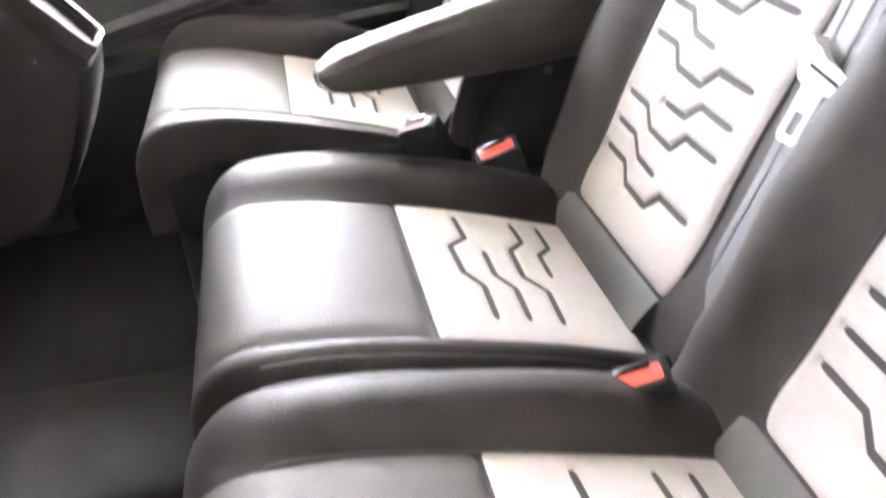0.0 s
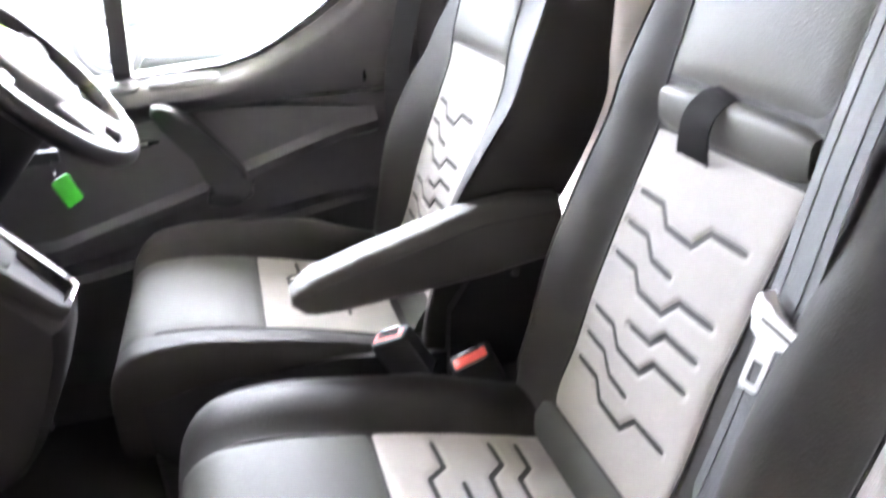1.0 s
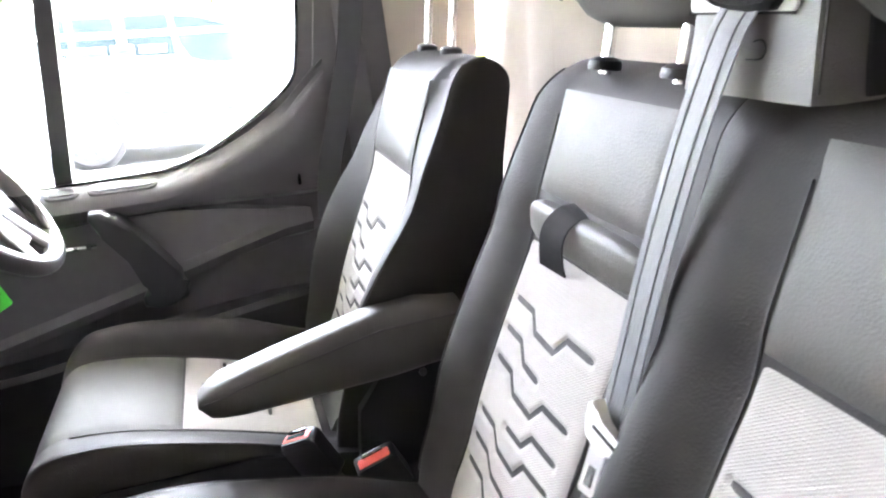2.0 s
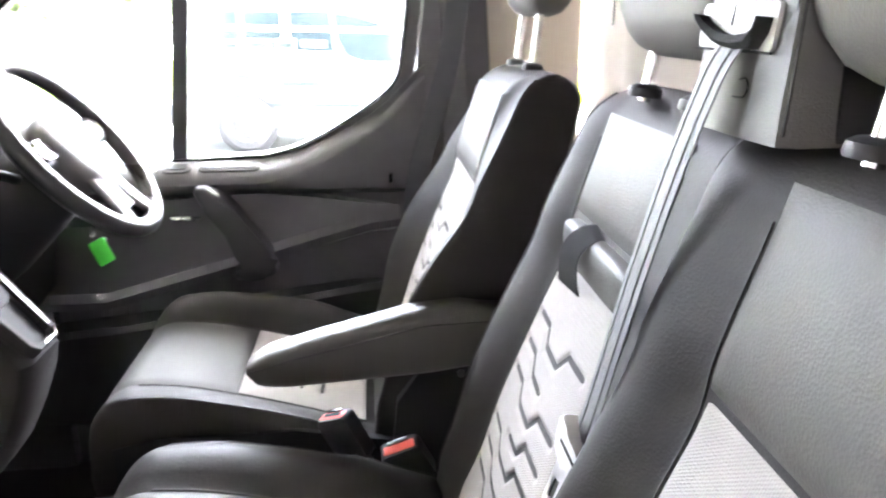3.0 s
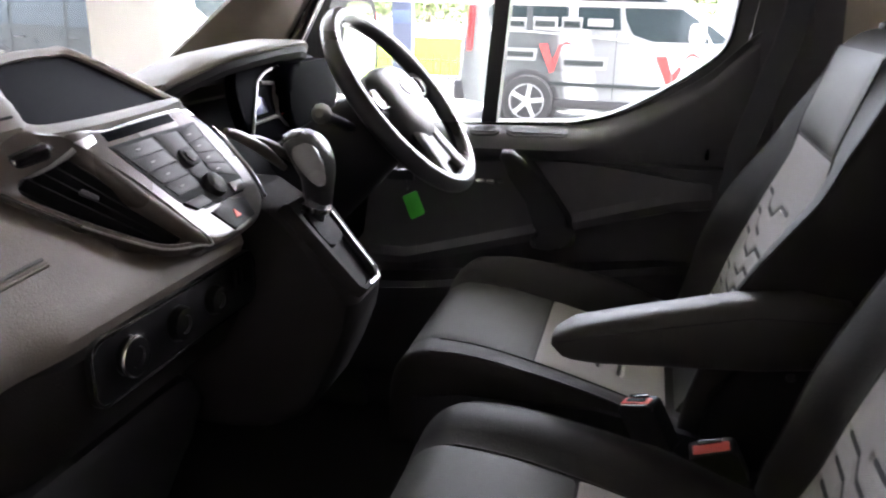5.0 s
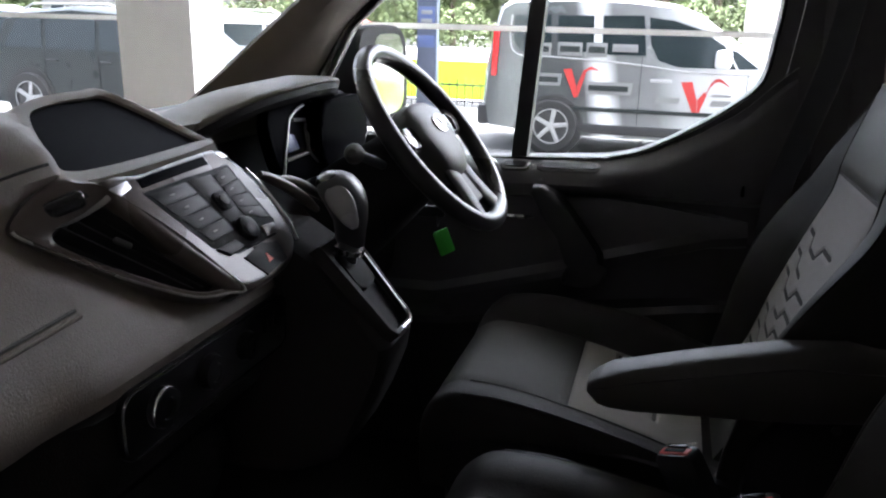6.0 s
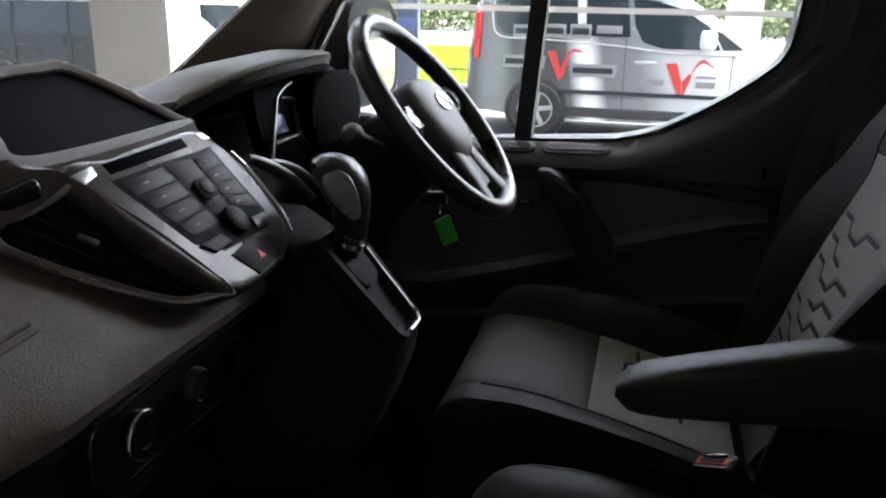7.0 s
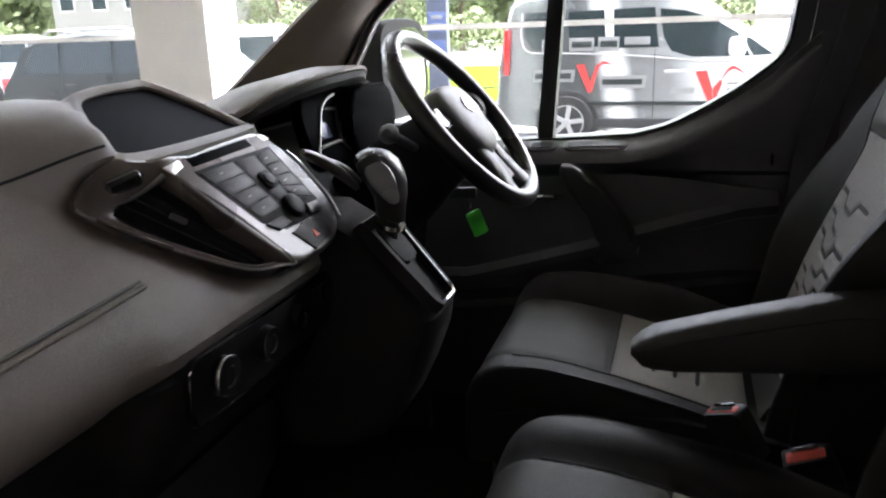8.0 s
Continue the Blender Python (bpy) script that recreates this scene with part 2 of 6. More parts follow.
def part(name, bm, material, parent=None, label="", smooth=True, m=None):
    """Links a bmesh as one mesh object under a thing or part."""
    me = bpy.data.meshes.new(name)
    bmesh.ops.recalc_face_normals(bm, faces=bm.faces)
    bm.to_mesh(me)
    bm.free()
    me.materials.append(material)
    if smooth:
        me.polygons.foreach_set("use_smooth", [True] * len(me.polygons))
        me.set_sharp_from_angle(angle=radians(38))
    ob = new(name, me)
    if parent is not None:
        ob.parent = parent
    if m is not None:
        ob.matrix_basis = m
    if label:
        ob["label"] = label
    return ob


def loft(rings, caps=True, closed=True):
    bm = bmesh.new()
    vs = [[bm.verts.new(p) for p in r] for r in rings]
    n = len(rings[0])
    for a, b in zip(vs, vs[1:]):
        for i in range(n if closed else n - 1):
            j = (i + 1) % n
            bm.faces.new((a[i], a[j], b[j], b[i]))
    if caps and closed:
        bm.faces.new(vs[0][::-1])
        bm.faces.new(vs[-1])
    return bm


def tube(points, r, n=10, closed=False, flat=1.0, up=(0, 0, 1)):
    """A tube along points; flat squeezes it across its second axis."""
    pts = [Vector(p) for p in points]
    rings = []
    k = len(pts)
    for i, p in enumerate(pts):
        d = (pts[(i + 1) % k] - pts[i - 1]) if closed else (pts[min(i + 1, k - 1)] - pts[max(i - 1, 0)])
        d.normalize()
        s = d.cross(Vector(up))
        if s.length < 1e-4:
            s = d.cross(Vector((1, 0, 0)))
        s.normalize()
        u = s.cross(d)
        rad = r[i] if isinstance(r, (list, tuple)) else r
        rings.append([p + s * (rad * math.cos(2 * math.pi * j / n)) + u * (rad * flat * math.sin(2 * math.pi * j / n)) for j in range(n)])
    if closed:
        rings.append(rings[0])
        bm = loft(rings, caps=False)
        bmesh.ops.remove_doubles(bm, verts=bm.verts, dist=1e-6)
        return bm
    return loft(rings)


def rbox(cx, cy, cz, sx, sy, sz, bevel=0.005, seg=2):
    bm = bmesh.new()
    bmesh.ops.create_cube(bm, size=1.0)
    for v in bm.verts:
        v.co = (v.co.x * sx + cx, v.co.y * sy + cy, v.co.z * sz + cz)
    if bevel:
        bmesh.ops.bevel(bm, geom=bm.edges[:], offset=min(bevel, 0.45 * min(sx, sy, sz)), segments=seg, profile=0.5, affect='EDGES')
    return bm


def prism(poly, depth, bevel=0.0, seg=2):
    """A polygon in x, y extruded by depth along z; the upper rim may be rounded."""
    bm = bmesh.new()
    top = [bm.verts.new((x, y, depth)) for x, y in poly]
    bot = [bm.verts.new((x, y, 0)) for x, y in poly]
    n = len(poly)
    f = bm.faces.new(top)
    bm.faces.new(bot[::-1])
    for i in range(n):
        j = (i + 1) % n
        bm.faces.new((bot[i], bot[j], top[j], top[i]))
    if bevel:
        bmesh.ops.bevel(bm, geom=list(f.edges), offset=bevel, segments=seg, profile=0.5, affect='EDGES')
    return bm


def lathe(profile, n=24, caps=True):
    """A profile of (radius, z) turned about z."""
    rings = [[(r * math.cos(2 * math.pi * j / n), r * math.sin(2 * math.pi * j / n), z) for j in range(n)] for r, z in profile]
    return loft(rings, caps)


def frame_axes(o, u, v):
    """A matrix with origin o, x along u and y near v."""
    o, u, v = Vector(o), Vector(u).normalized(), Vector(v)
    w = u.cross(v).normalized()
    v = w.cross(u)
    m = Matrix((u, v, w)).transposed().to_4x4()
    m.translation = o
    return m


def smooth_poly(pts, n=6):
    """Catmull-Rom through open points."""
    p = [Vector(a) for a in pts]
    p = [2 * p[0] - p[1]] + p + [2 * p[-1] - p[-2]]
    out = []
    for i in range(1, len(p) - 2):
        for k in range(n):
            t = k / n
            out.append(0.5 * ((2 * p[i]) + (p[i + 1] - p[i - 1]) * t + (2 * p[i - 1] - 5 * p[i] + 4 * p[i + 1] - p[i + 2]) * t * t + (3 * p[i] - p[i - 1] - 3 * p[i + 1] + p[i + 2]) * t ** 3))
    out.append(p[-2])
    return out


def smooth_loop(pts, n=5):
    """Catmull-Rom through a closed loop of points."""
    p = [Vector(a) for a in pts]
    k = len(p)
    out = []
    for i in range(k):
        a, b, c, d = p[i - 1], p[i], p[(i + 1) % k], p[(i + 2) % k]
        for j in range(n):
            t = j / n
            out.append(0.5 * ((2 * b) + (c - a) * t + (2 * a - 5 * b + 4 * c - d) * t * t + (3 * b - a - 3 * c + d) * t ** 3))
    return out


def rounded_rect(w, h, r, n=5):
    pts = []
    for cx, cy, a in ((w / 2 - r, h / 2 - r, 0), (-w / 2 + r, h / 2 - r, 90), (-w / 2 + r, -h / 2 + r, 180), (w / 2 - r, -h / 2 + r, 270)):
        for k in range(n + 1):
            t = radians(a + 90 * k / n)
            pts.append((cx + r * math.cos(t), cy + r * math.sin(t)))
    return pts


def interp(x, table):
    xs, ys = zip(*table)
    return float(np.interp(x, xs, ys))

# ---- cab shell ----
floor = part("floor", rbox(-0.15, 0.0, -0.03, 1.75, 1.72, 0.06, 0.004), CARPET, None, m=CAB)
tagged(floor, "black rubber mat on the cab floor", "floor", kind="structure")
floor_hump = part("trim_floor_tunnel", rbox(-0.40, 0.11, 0.035, 0.5, 0.26, 0.07, 0.03, 3), CARPET, None, m=CAB)
tagged(floor_hump, "dark raised tunnel under the gear console", "floor trim", kind="structure")

ceiling = part("ceiling", rbox(0.12, 0.0, 1.33, 1.2, 1.62, 0.04, 0.015), HEADLINER, None, m=CAB)
tagged(ceiling, "light grey fabric headliner of the van", "ceiling", kind="structure")

bulk = root("wall_rear", "cream painted steel bulkhead behind the seats", "bulkhead", kind="structure")
part("panel", rbox(0.70, 0.0, 0.66, 0.02, 1.72, 1.34, 0.004), CREAM, bulk)
for yy in (-0.55, -0.18, 0.19, 0.56):
    part("rib", loft([[(0.6905 - 0.010 * (0.5 + 0.5 * math.cos(math.pi * u)), yy + 0.075 * u, z) for u in np.linspace(-1, 1, 13)] + [(0.695, yy + 0.075, z), (0.695, yy - 0.075, z)] for z in (0.05, 1.30)]), CREAM, bulk)

# driver's side: door with window, pillars
door = root("door_1", "closed charcoal plastic driver's door with window", "door", kind="structure")
DY = 0.875


def door_outline():
    """The opening of the side window, in x and z."""
    rear = [(0.00, 0.704), (0.073, 0.722), (0.165, 0.769), (0.241, 0.820), (0.279, 0.860), (0.293, 0.93), (0.303, 1.02), (0.300, 1.10), (0.27, 1.16), (0.20, 1.18)]
    rear = [(v.x, v.y) for v in smooth_poly([(x, z, 0) for x, z in rear], 4)]
    return [(-0.66, 0.690), (-0.30, 0.693)] + rear + [(-0.20, 1.185), (-0.28, 1.165), (-0.466, 1.033), (-0.545, 0.965), (-0.605, 0.86), (-0.66, 0.76)]


def ring_frame(outline, grow, y0, y1):
    """A frame round an outline in x and z, from y0 to y1."""
    c = Vector((sum(p[0] for p in outline) / len(outline), sum(p[1] for p in outline) / len(outline)))
    n = len(outline)
    outer = []
    for i in range(n):
        a, b = Vector(outline[i - 1]), Vector(outline[(i + 1) % n])
        t = (b - a).normalized()
        nrm = Vector((t.y, -t.x))
        outer.append(Vector(outline[i]) + nrm * grow)
    rings = []
    for src, y in ((outline, y1), (outline, y0), (outer, y0), (outer, y1)):
        rings.append([(p[0], y, p[1]) for p in src])
    rings.append(rings[0])
    bm = loft(rings, caps=False)
    bmesh.ops.remove_doubles(bm, verts=bm.verts, dist=1e-6)
    return bm


wo = door_outline()
part("window_frame", ring_frame(wo, 0.035, 0.842, 0.895), PLASTIC_DOOR, door)
part("window_seal", ring_frame(wo, 0.006, 0.838, 0.862), GLOSS, door, "thin black rubber seal with a pale edge")
bm = bmesh.new()
bm.faces.new([bm.verts.new((x, DY, z)) for x, z in wo])
pane = part("pane", bm, GLASS, door, smooth=False)
pane.visible_shadow = False
# divider bar of the quarter window
part("divider_bar", loft([[(-0.196 + k * 0.032, y, 0.69), (-0.164 + k * 0.032 - 0.0, y, 0.69), (-0.132 + k * 0.032 + 0.018 - 0.0, y, 1.18), (-0.164 + k * 0.032 + 0.018, y, 1.18)] for k, y in ((0, 0.85), (0, 0.885))]), PLASTIC, door)
# door skin: rises behind the seat to the window's rear curve
skin_top = [(-0.72, 0.655), (-0.30, 0.662), (0.03, 0.672), (0.12, 0.70), (0.20, 0.745), (0.27, 0.80), (0.325, 0.87), (0.34, 1.0), (0.345, 1.22), (0.40, 1.22), (0.40, 0.60), (0.36, 0.05), (-0.55, 0.05), (-0.72, 0.25)]
mz = Matrix(((1, 0, 0, 0), (0, 0, -1, 0.90), (0, 1, 0, 0), (0, 0, 0, 1)))
part("door_skin", prism(skin_top, 0.055, 0.004), PLASTIC_DOOR, door, m=mz)


def belt_ring(x):
    """Section of the belt rail across the door, bulging to the cabin."""
    top = interp(x, [(-0.72, 0.690), (0.0, 0.694), (0.08, 0.712), (0.17, 0.752), (0.25, 0.80), (0.30, 0.85), (0.36, 0.90)])
    low = interp(x, [(-0.72, 0.600), (0.0, 0.628), (0.36, 0.610)])
    inn = interp(x, [(-0.72, 0.79), (0.0, 0.782), (0.30, 0.815), (0.36, 0.84)])
    return [(x, 0.862, top), (x, 0.835, top + 0.001), (x, inn + 0.020, top - 0.017), (x, inn + 0.006, top - 0.026), (x, inn, top - 0.040), (x, inn + 0.002, 0.5 * (top + low) - 0.01), (x, inn + 0.012, low + 0.012), (x, inn + 0.035, low), (x, 0.862, low)]


part("belt_rail", loft([belt_ring(x) for x in np.linspace(-0.72, 0.34, 40)]), PLASTIC_DOOR, door)
# window switch recesses on the rail top
for x0, w in ((-0.129, 0.115), (-0.205, 0.05), (-0.255, 0.03)):
    bz = part("switch_bezel", prism(rounded_rect(w + 0.012, 0.034, 0.015), 0.005, 0.002), SILVER if w < 0.04 else PLASTIC_DOOR, door, m=pose(x0 + w / 2, 0.8175, 0.6825, 27, 0, 0))
    part("recess", prism(rounded_rect(w - 0.004, 0.018, 0.008), 0.003), PLASTIC, bz, "dark recess", m=pose(0, 0, 0.0035))
# upper scooped panel behind the pull, and the pocket below
part("upper_panel", loft([[(x, 0.86, zt), (x, yi, zt - 0.005), (x, yi - 0.006, zb + 0.02), (x, yi - 0.022, zb + 0.004), (x, yi - 0.016, zb - 0.014), (x, 0.86, zb - 0.03)] for x, zt, zb, yi in ((-0.70, 0.60, 0.40, 0.815), (-0.35, 0.615, 0.40, 0.815), (-0.06, 0.63, 0.475, 0.815), (0.0, 0.63, 0.497, 0.815), (0.10, 0.62, 0.525, 0.815), (0.215, 0.60, 0.553, 0.825), (0.28, 0.59, 0.556, 0.845))]), PLASTIC_DOOR, door)
part("lower_pocket", loft([[(x, 0.86, zt), (x, yi + 0.012, zt), (x, yi, zt - 0.012), (x, yi + 0.01, 0.22), (x, yi + 0.03, 0.12), (x, 0.86, 0.10)] for x, zt, yi in ((-0.62, 0.33, 0.77), (-0.30, 0.36, 0.755), (0.0, 0.40, 0.765), (0.18, 0.42, 0.785), (0.29, 0.42, 0.82))]), PLASTIC, door, "black lower door pocket")
# diagonal pull handle
pull = [(-0.138, 0.640), (-0.090, 0.642), (-0.002, 0.528), (0.010, 0.496), (0.012, 0.462), (-0.066, 0.456), (-0.062, 0.490), (-0.054, 0.514)]
part("pull_handle", prism([(p.x, p.y) for p in smooth_loop([(x, z, 0) for x, z in pull], 3)][::-1], 0.058, 0.012, 4), PLASTIC, door, "broad angled black pull handle", m=Matrix(((1, 0, 0, 0), (0, 0, -1, 0.805), (0, 1, 0, 0), (0, 0, 0, 1))))
part("inner_release", tube(smooth_poly([(-0.20, 0.80, 0.585), (-0.185, 0.775, 0.588), (-0.155, 0.772, 0.588), (-0.14, 0.79, 0.583)], 4), 0.008, 8, flat=0.7), CHROME, door, "chrome door release lever")
part("rear_catch", rbox(0.262, 0.828, 0.655, 0.008, 0.02, 0.03, 0.003), GLOSS, door)

# pillars
bp = root("trim_pillar_rear", "dark blue-grey plastic pillar trim behind the door", "pillar trim", kind="structure")
part("panel", loft([[(x0, 0.86, z), (x0 + 0.02, 0.835, z), (x1, 0.80, z), (x1 + 0.05, 0.80, z), (x1 + 0.06, 0.88, z)] for z, x0, x1 in ((0.05, 0.37, 0.43), (0.60, 0.37, 0.43), (0.80, 0.365, 0.425), (1.0, 0.36, 0.415), (1.30, 0.355, 0.40))]), PLASTIC_DOOR, bp)
part("inner_lining", rbox(0.56, 0.845, 0.68, 0.22, 0.02, 1.26, 0.004), CREAM, bp, "cream side lining beside the bulkhead")

ap = root("trim_pillar_front", "grey fabric-textured windscreen pillar trim", "pillar trim", kind="structure")
rings = []
for k in range(12):
    s = k / 11
    # outer edge along the windscreen, inner edge along the side window
    o = Vector((-0.93, 0.74, 0.775)).lerp(Vector((-0.30, 0.70, 1.235)), s)
    i = Vector((-0.62, 0.862, 0.775)).lerp(Vector((-0.26, 0.80, 1.215)), s)
    i.x = interp(i.z, [(0.775, -0.652), (0.86, -0.612), (0.965, -0.552), (1.033, -0.473), (1.165, -0.29), (1.25, -0.22)])
    mid = (o + i) / 2 + Vector((0.02, -0.022, -0.02))
    rings.append([o, o + Vector((0.01, -0.008, -0.004)), o.lerp(mid, 0.55) + Vector((0.012, -0.012, -0.008)), mid, i.lerp(mid, 0.45) + Vector((0.005, -0.012, -0.006)), i + Vector((0.004, -0.010, -0.003)), i, i + Vector((0, 0.04, 0)), o + Vector((0, 0.06, 0.02))])
part("cover", loft(rings), DASH, ap)
gr = [Vector((interp(z, [(0.775, -0.648), (0.86, -0.606), (0.965, -0.545), (1.033, -0.466), (1.165, -0.285)]), 0.836, z)) for z in np.linspace(0.80, 1.15, 14)]
part("rubber_seal", tube(gr, 0.017, 10), GLOSS, ap, "black rubber door seal")

wind = root("window_1", "large raked clear windscreen", "windscreen", kind="structure")
rows = []
for k in range(9):
    s = k / 8
    rows.append([Vector((-1.02 + 0.10 * (2 * u - 1) ** 2, -0.80 + 1.60 * u, 0.775)).lerp(Vector((-0.33 + 0.05 * (2 * u - 1) ** 2, -0.72 + 1.44 * u, 1.28)), s) for u in np.linspace(0, 1, 17)])
wp = part("pane", loft(rows, closed=False), GLASS, wind)
wp.visible_shadow = False
part("top_seal", tube([Vector((-0.33 + 0.05 * (2 * u - 1) ** 2, -0.72 + 1.44 * u, 1.285)) for u in np.linspace(0, 1, 13)], 0.02, 8), PLASTIC, wind)

# passenger side: the door stands open, only the frame closes the shell
ps = root("trim_doorway", "black sill and pillar of the open passenger doorway", "doorway trim", kind="structure")
part("sill", rbox(-0.12, -0.87, 0.0, 0.98, 0.06, 0.10, 0.02), PLASTIC, ps)
part("rear_pillar", rbox(0.52, -0.87, 0.65, 0.32, 0.05, 1.3, 0.02), PLASTIC_DOOR, ps)
part("front_pillar", tube([(-0.93, -0.80, 0.78), (-0.30, -0.72, 1.27)], 0.045, 8), DASH, ps)
part("kick_panel", rbox(-0.78, -0.85, 0.39, 0.30, 0.05, 0.78, 0.02), PLASTIC, ps)

# the passenger door, swung wide open on its front hinges
pd = root("door_2", "open charcoal plastic passenger door with window", "door", kind="structure", m=CAB @ pose(-0.72, -0.92, 0, 0, 0, -78))
part("door_skin", prism([(0.0, 0.05), (1.02, 0.05), (1.06, 0.62), (1.05, 0.86), (0.96, 0.80), (0.84, 0.72), (0.70, 0.67), (0.0, 0.66)], 0.07, 0.01), PLASTIC_DOOR, pd, m=Matrix(((1, 0, 0, 0), (0, 0, -1, 0.0), (0, 1, 0, 0), (0, 0, 0, 1))))
part("window_frame", tube(smooth_poly([(0.03, -0.035, 0.66), (0.05, -0.035, 0.80), (0.22, -0.035, 1.03), (0.42, -0.035, 1.19), (0.60, -0.035, 1.24), (0.96, -0.035, 1.22), (1.03, -0.035, 1.05), (1.04, -0.035, 0.86)], 5), 0.03, 8), PLASTIC_DOOR, pd)
part("belt_rail", rbox(0.42, 0.02, 0.64, 0.84, 0.05, 0.08, 0.02, 3), PLASTIC_DOOR, pd)

# firewall under the dash
kick = part("trim_kick_panel", rbox(-0.72, 0.845, 0.36, 0.50, 0.05, 0.76, 0.02), PLASTIC, None, m=CAB)
sill = part("trim_sill", rbox(-0.15, 0.88, 0.02, 1.7, 0.08, 0.20, 0.02), PLASTIC, None, m=CAB)
tagged(sill, "black door sill on the driver's side", "sill", kind="structure")
tagged(kick, "black footwell side panel", "kick panel", kind="structure")
fw = part("wall_front", rbox(-0.95, 0.0, 0.39, 0.05, 1.7, 0.80, 0.01), PLASTIC, None, m=CAB)
tagged(fw, "black footwell wall under the dashboard", "footwell wall", kind="structure")

# wing mirror outside the driver's window
mir = root("wing_mirror", "black plastic wing mirror outside the driver's window", "mirror")
def mirror_loop(x, ky, kz):
    """Rounded box outline of the mirror at a given x."""
    return [(x, 1.105 + math.copysign(abs(math.cos(a)) ** 0.5, math.cos(a)) * ky, 0.845 + math.copysign(abs(math.sin(a)) ** 0.5, math.sin(a)) * kz) for a in np.linspace(0, 2 * math.pi, 32, endpoint=False)]


part("housing", loft([mirror_loop(*q) for q in ((-0.72, 0.08, 0.07), (-0.70, 0.12, 0.10), (-0.65, 0.16, 0.115), (-0.575, 0.172, 0.120), (-0.568, 0.168, 0.117))]), MATTE, mir)
part("mirror_glass", loft([[(x, 1.135 + (y - 1.105) * 0.70, z) for x, y, z in mirror_loop(-0.567, 0.155, 0.098)], [(x, 1.135 + (y - 1.105) * 0.70, z) for x, y, z in mirror_loop(-0.571, 0.155, 0.098)]]), CHROME, mir, "mirror glass", smooth=False)
part("arm", tube([(-0.60, 0.89, 0.72), (-0.62, 0.96, 0.74), (-0.63, 1.03, 0.77)], 0.03, 8), GLOSS, mir)

# ---- seats ----
LONG = [(0, 0), (-0.050, 0.0), (-0.070, -0.016), (-0.118, -0.018), (-0.135, 0.0), (-0.187, -0.001)]
SHORT = [(0, 0), (-0.048, 0.0), (-0.070, -0.016), (-0.110, -0.019)]
TAIL = [(0, 0), (-0.042, 0.0), (-0.058, 0.016), (-0.109, 0.014)]
BACK_X = [(0.30, 0.285), (0.36, 0.305), (0.41, 0.325), (0.461, 0.348), (0.53, 0.371), (0.593, 0.396), (0.654, 0.422), (0.71, 0.446), (0.757, 0.455), (0.85, 0.486), (0.90, 0.500), (0.95, 0.515)]
BACK_X = [(v.x, v.y) for v in smooth_poly([(z, x, 0) for z, x in BACK_X], 6)]
CUSH_Z = [(-0.14, 0.428), (-0.10, 0.436), (0.0, 0.433), (0.097, 0.413), (0.20, 0.384), (0.30, 0.352), (0.40, 0.325)]
CUSH_Z = [(v.x, v.y) for v in smooth_poly([(x, z, 0) for x, z in CUSH_Z], 8)]


def seg_distance(P, lines):
    """Distance from points (n, 2) to the nearest of some polylines."""
    best = np.full(len(P), 9.0)
    for ln in lines:
        for a, b in zip(ln, ln[1:]):
            a, b = np.array(a), np.array(b)
            ab = b - a
            t = np.clip(((P - a) @ ab) / (ab @ ab), 0, 1)
            best = np.minimum(best, np.linalg.norm(P - a - t[:, None] * ab, axis=1))
    return best


def grid_part(name, S, material, parent, label=""):
    """A quad grid from an array (rows, columns, 3)."""
    r, c, _ = S.shape
    idx = np.arange(r * c).reshape(r, c)
    f = np.stack([idx[:-1, :-1], idx[:-1, 1:], idx[1:, 1:], idx[1:, :-1]], -1).reshape(-1, 4)
    me = bpy.data.meshes.new(name)
    me.from_pydata(S.reshape(-1, 3).tolist(), [], f.tolist())
    me.materials.append(material)
    me.polygons.foreach_set("use_smooth", [True] * len(me.polygons))
    ob = new(name, me)
    ob.parent = parent
    if label:
        ob["label"] = label
    return ob


def strip_part(name, lines, place, half, material, parent):
    """Flat ribbons of a given half width along polylines, laid on a surface by place(p, lift)."""
    bm = bmesh.new()
    for ln in lines:
        pts = [Vector(p) for p in ln]
        fine = []
        for a, b in zip(pts, pts[1:]):
            k = max(2, int((b - a).length / 0.006))
            fine += [a.lerp(b, i / k) for i in range(k)]
        fine.append(pts[-1])
        prev = None
        for i, p in enumerate(fine):
            d = (fine[min(i + 1, len(fine) - 1)] - fine[max(i - 1, 0)]).normalized()
            nrm = Vector((-d.y, d.x))
            end = 0.6 if i in (0, len(fine) - 1) else 1.0
            row = [bm.verts.new(place(p + nrm * half * s * end, h)) for s, h in ((-1, -0.0004), (0, -0.0012), (1, -0.0004))]
            if prev:
                bm.faces.new((prev[0], prev[1], row[1], row[0]))
                bm.faces.new((prev[1], prev[2], row[2], row[1]))
            prev = row
    return part(name, bm, material, parent, "dark stitched groove lines")


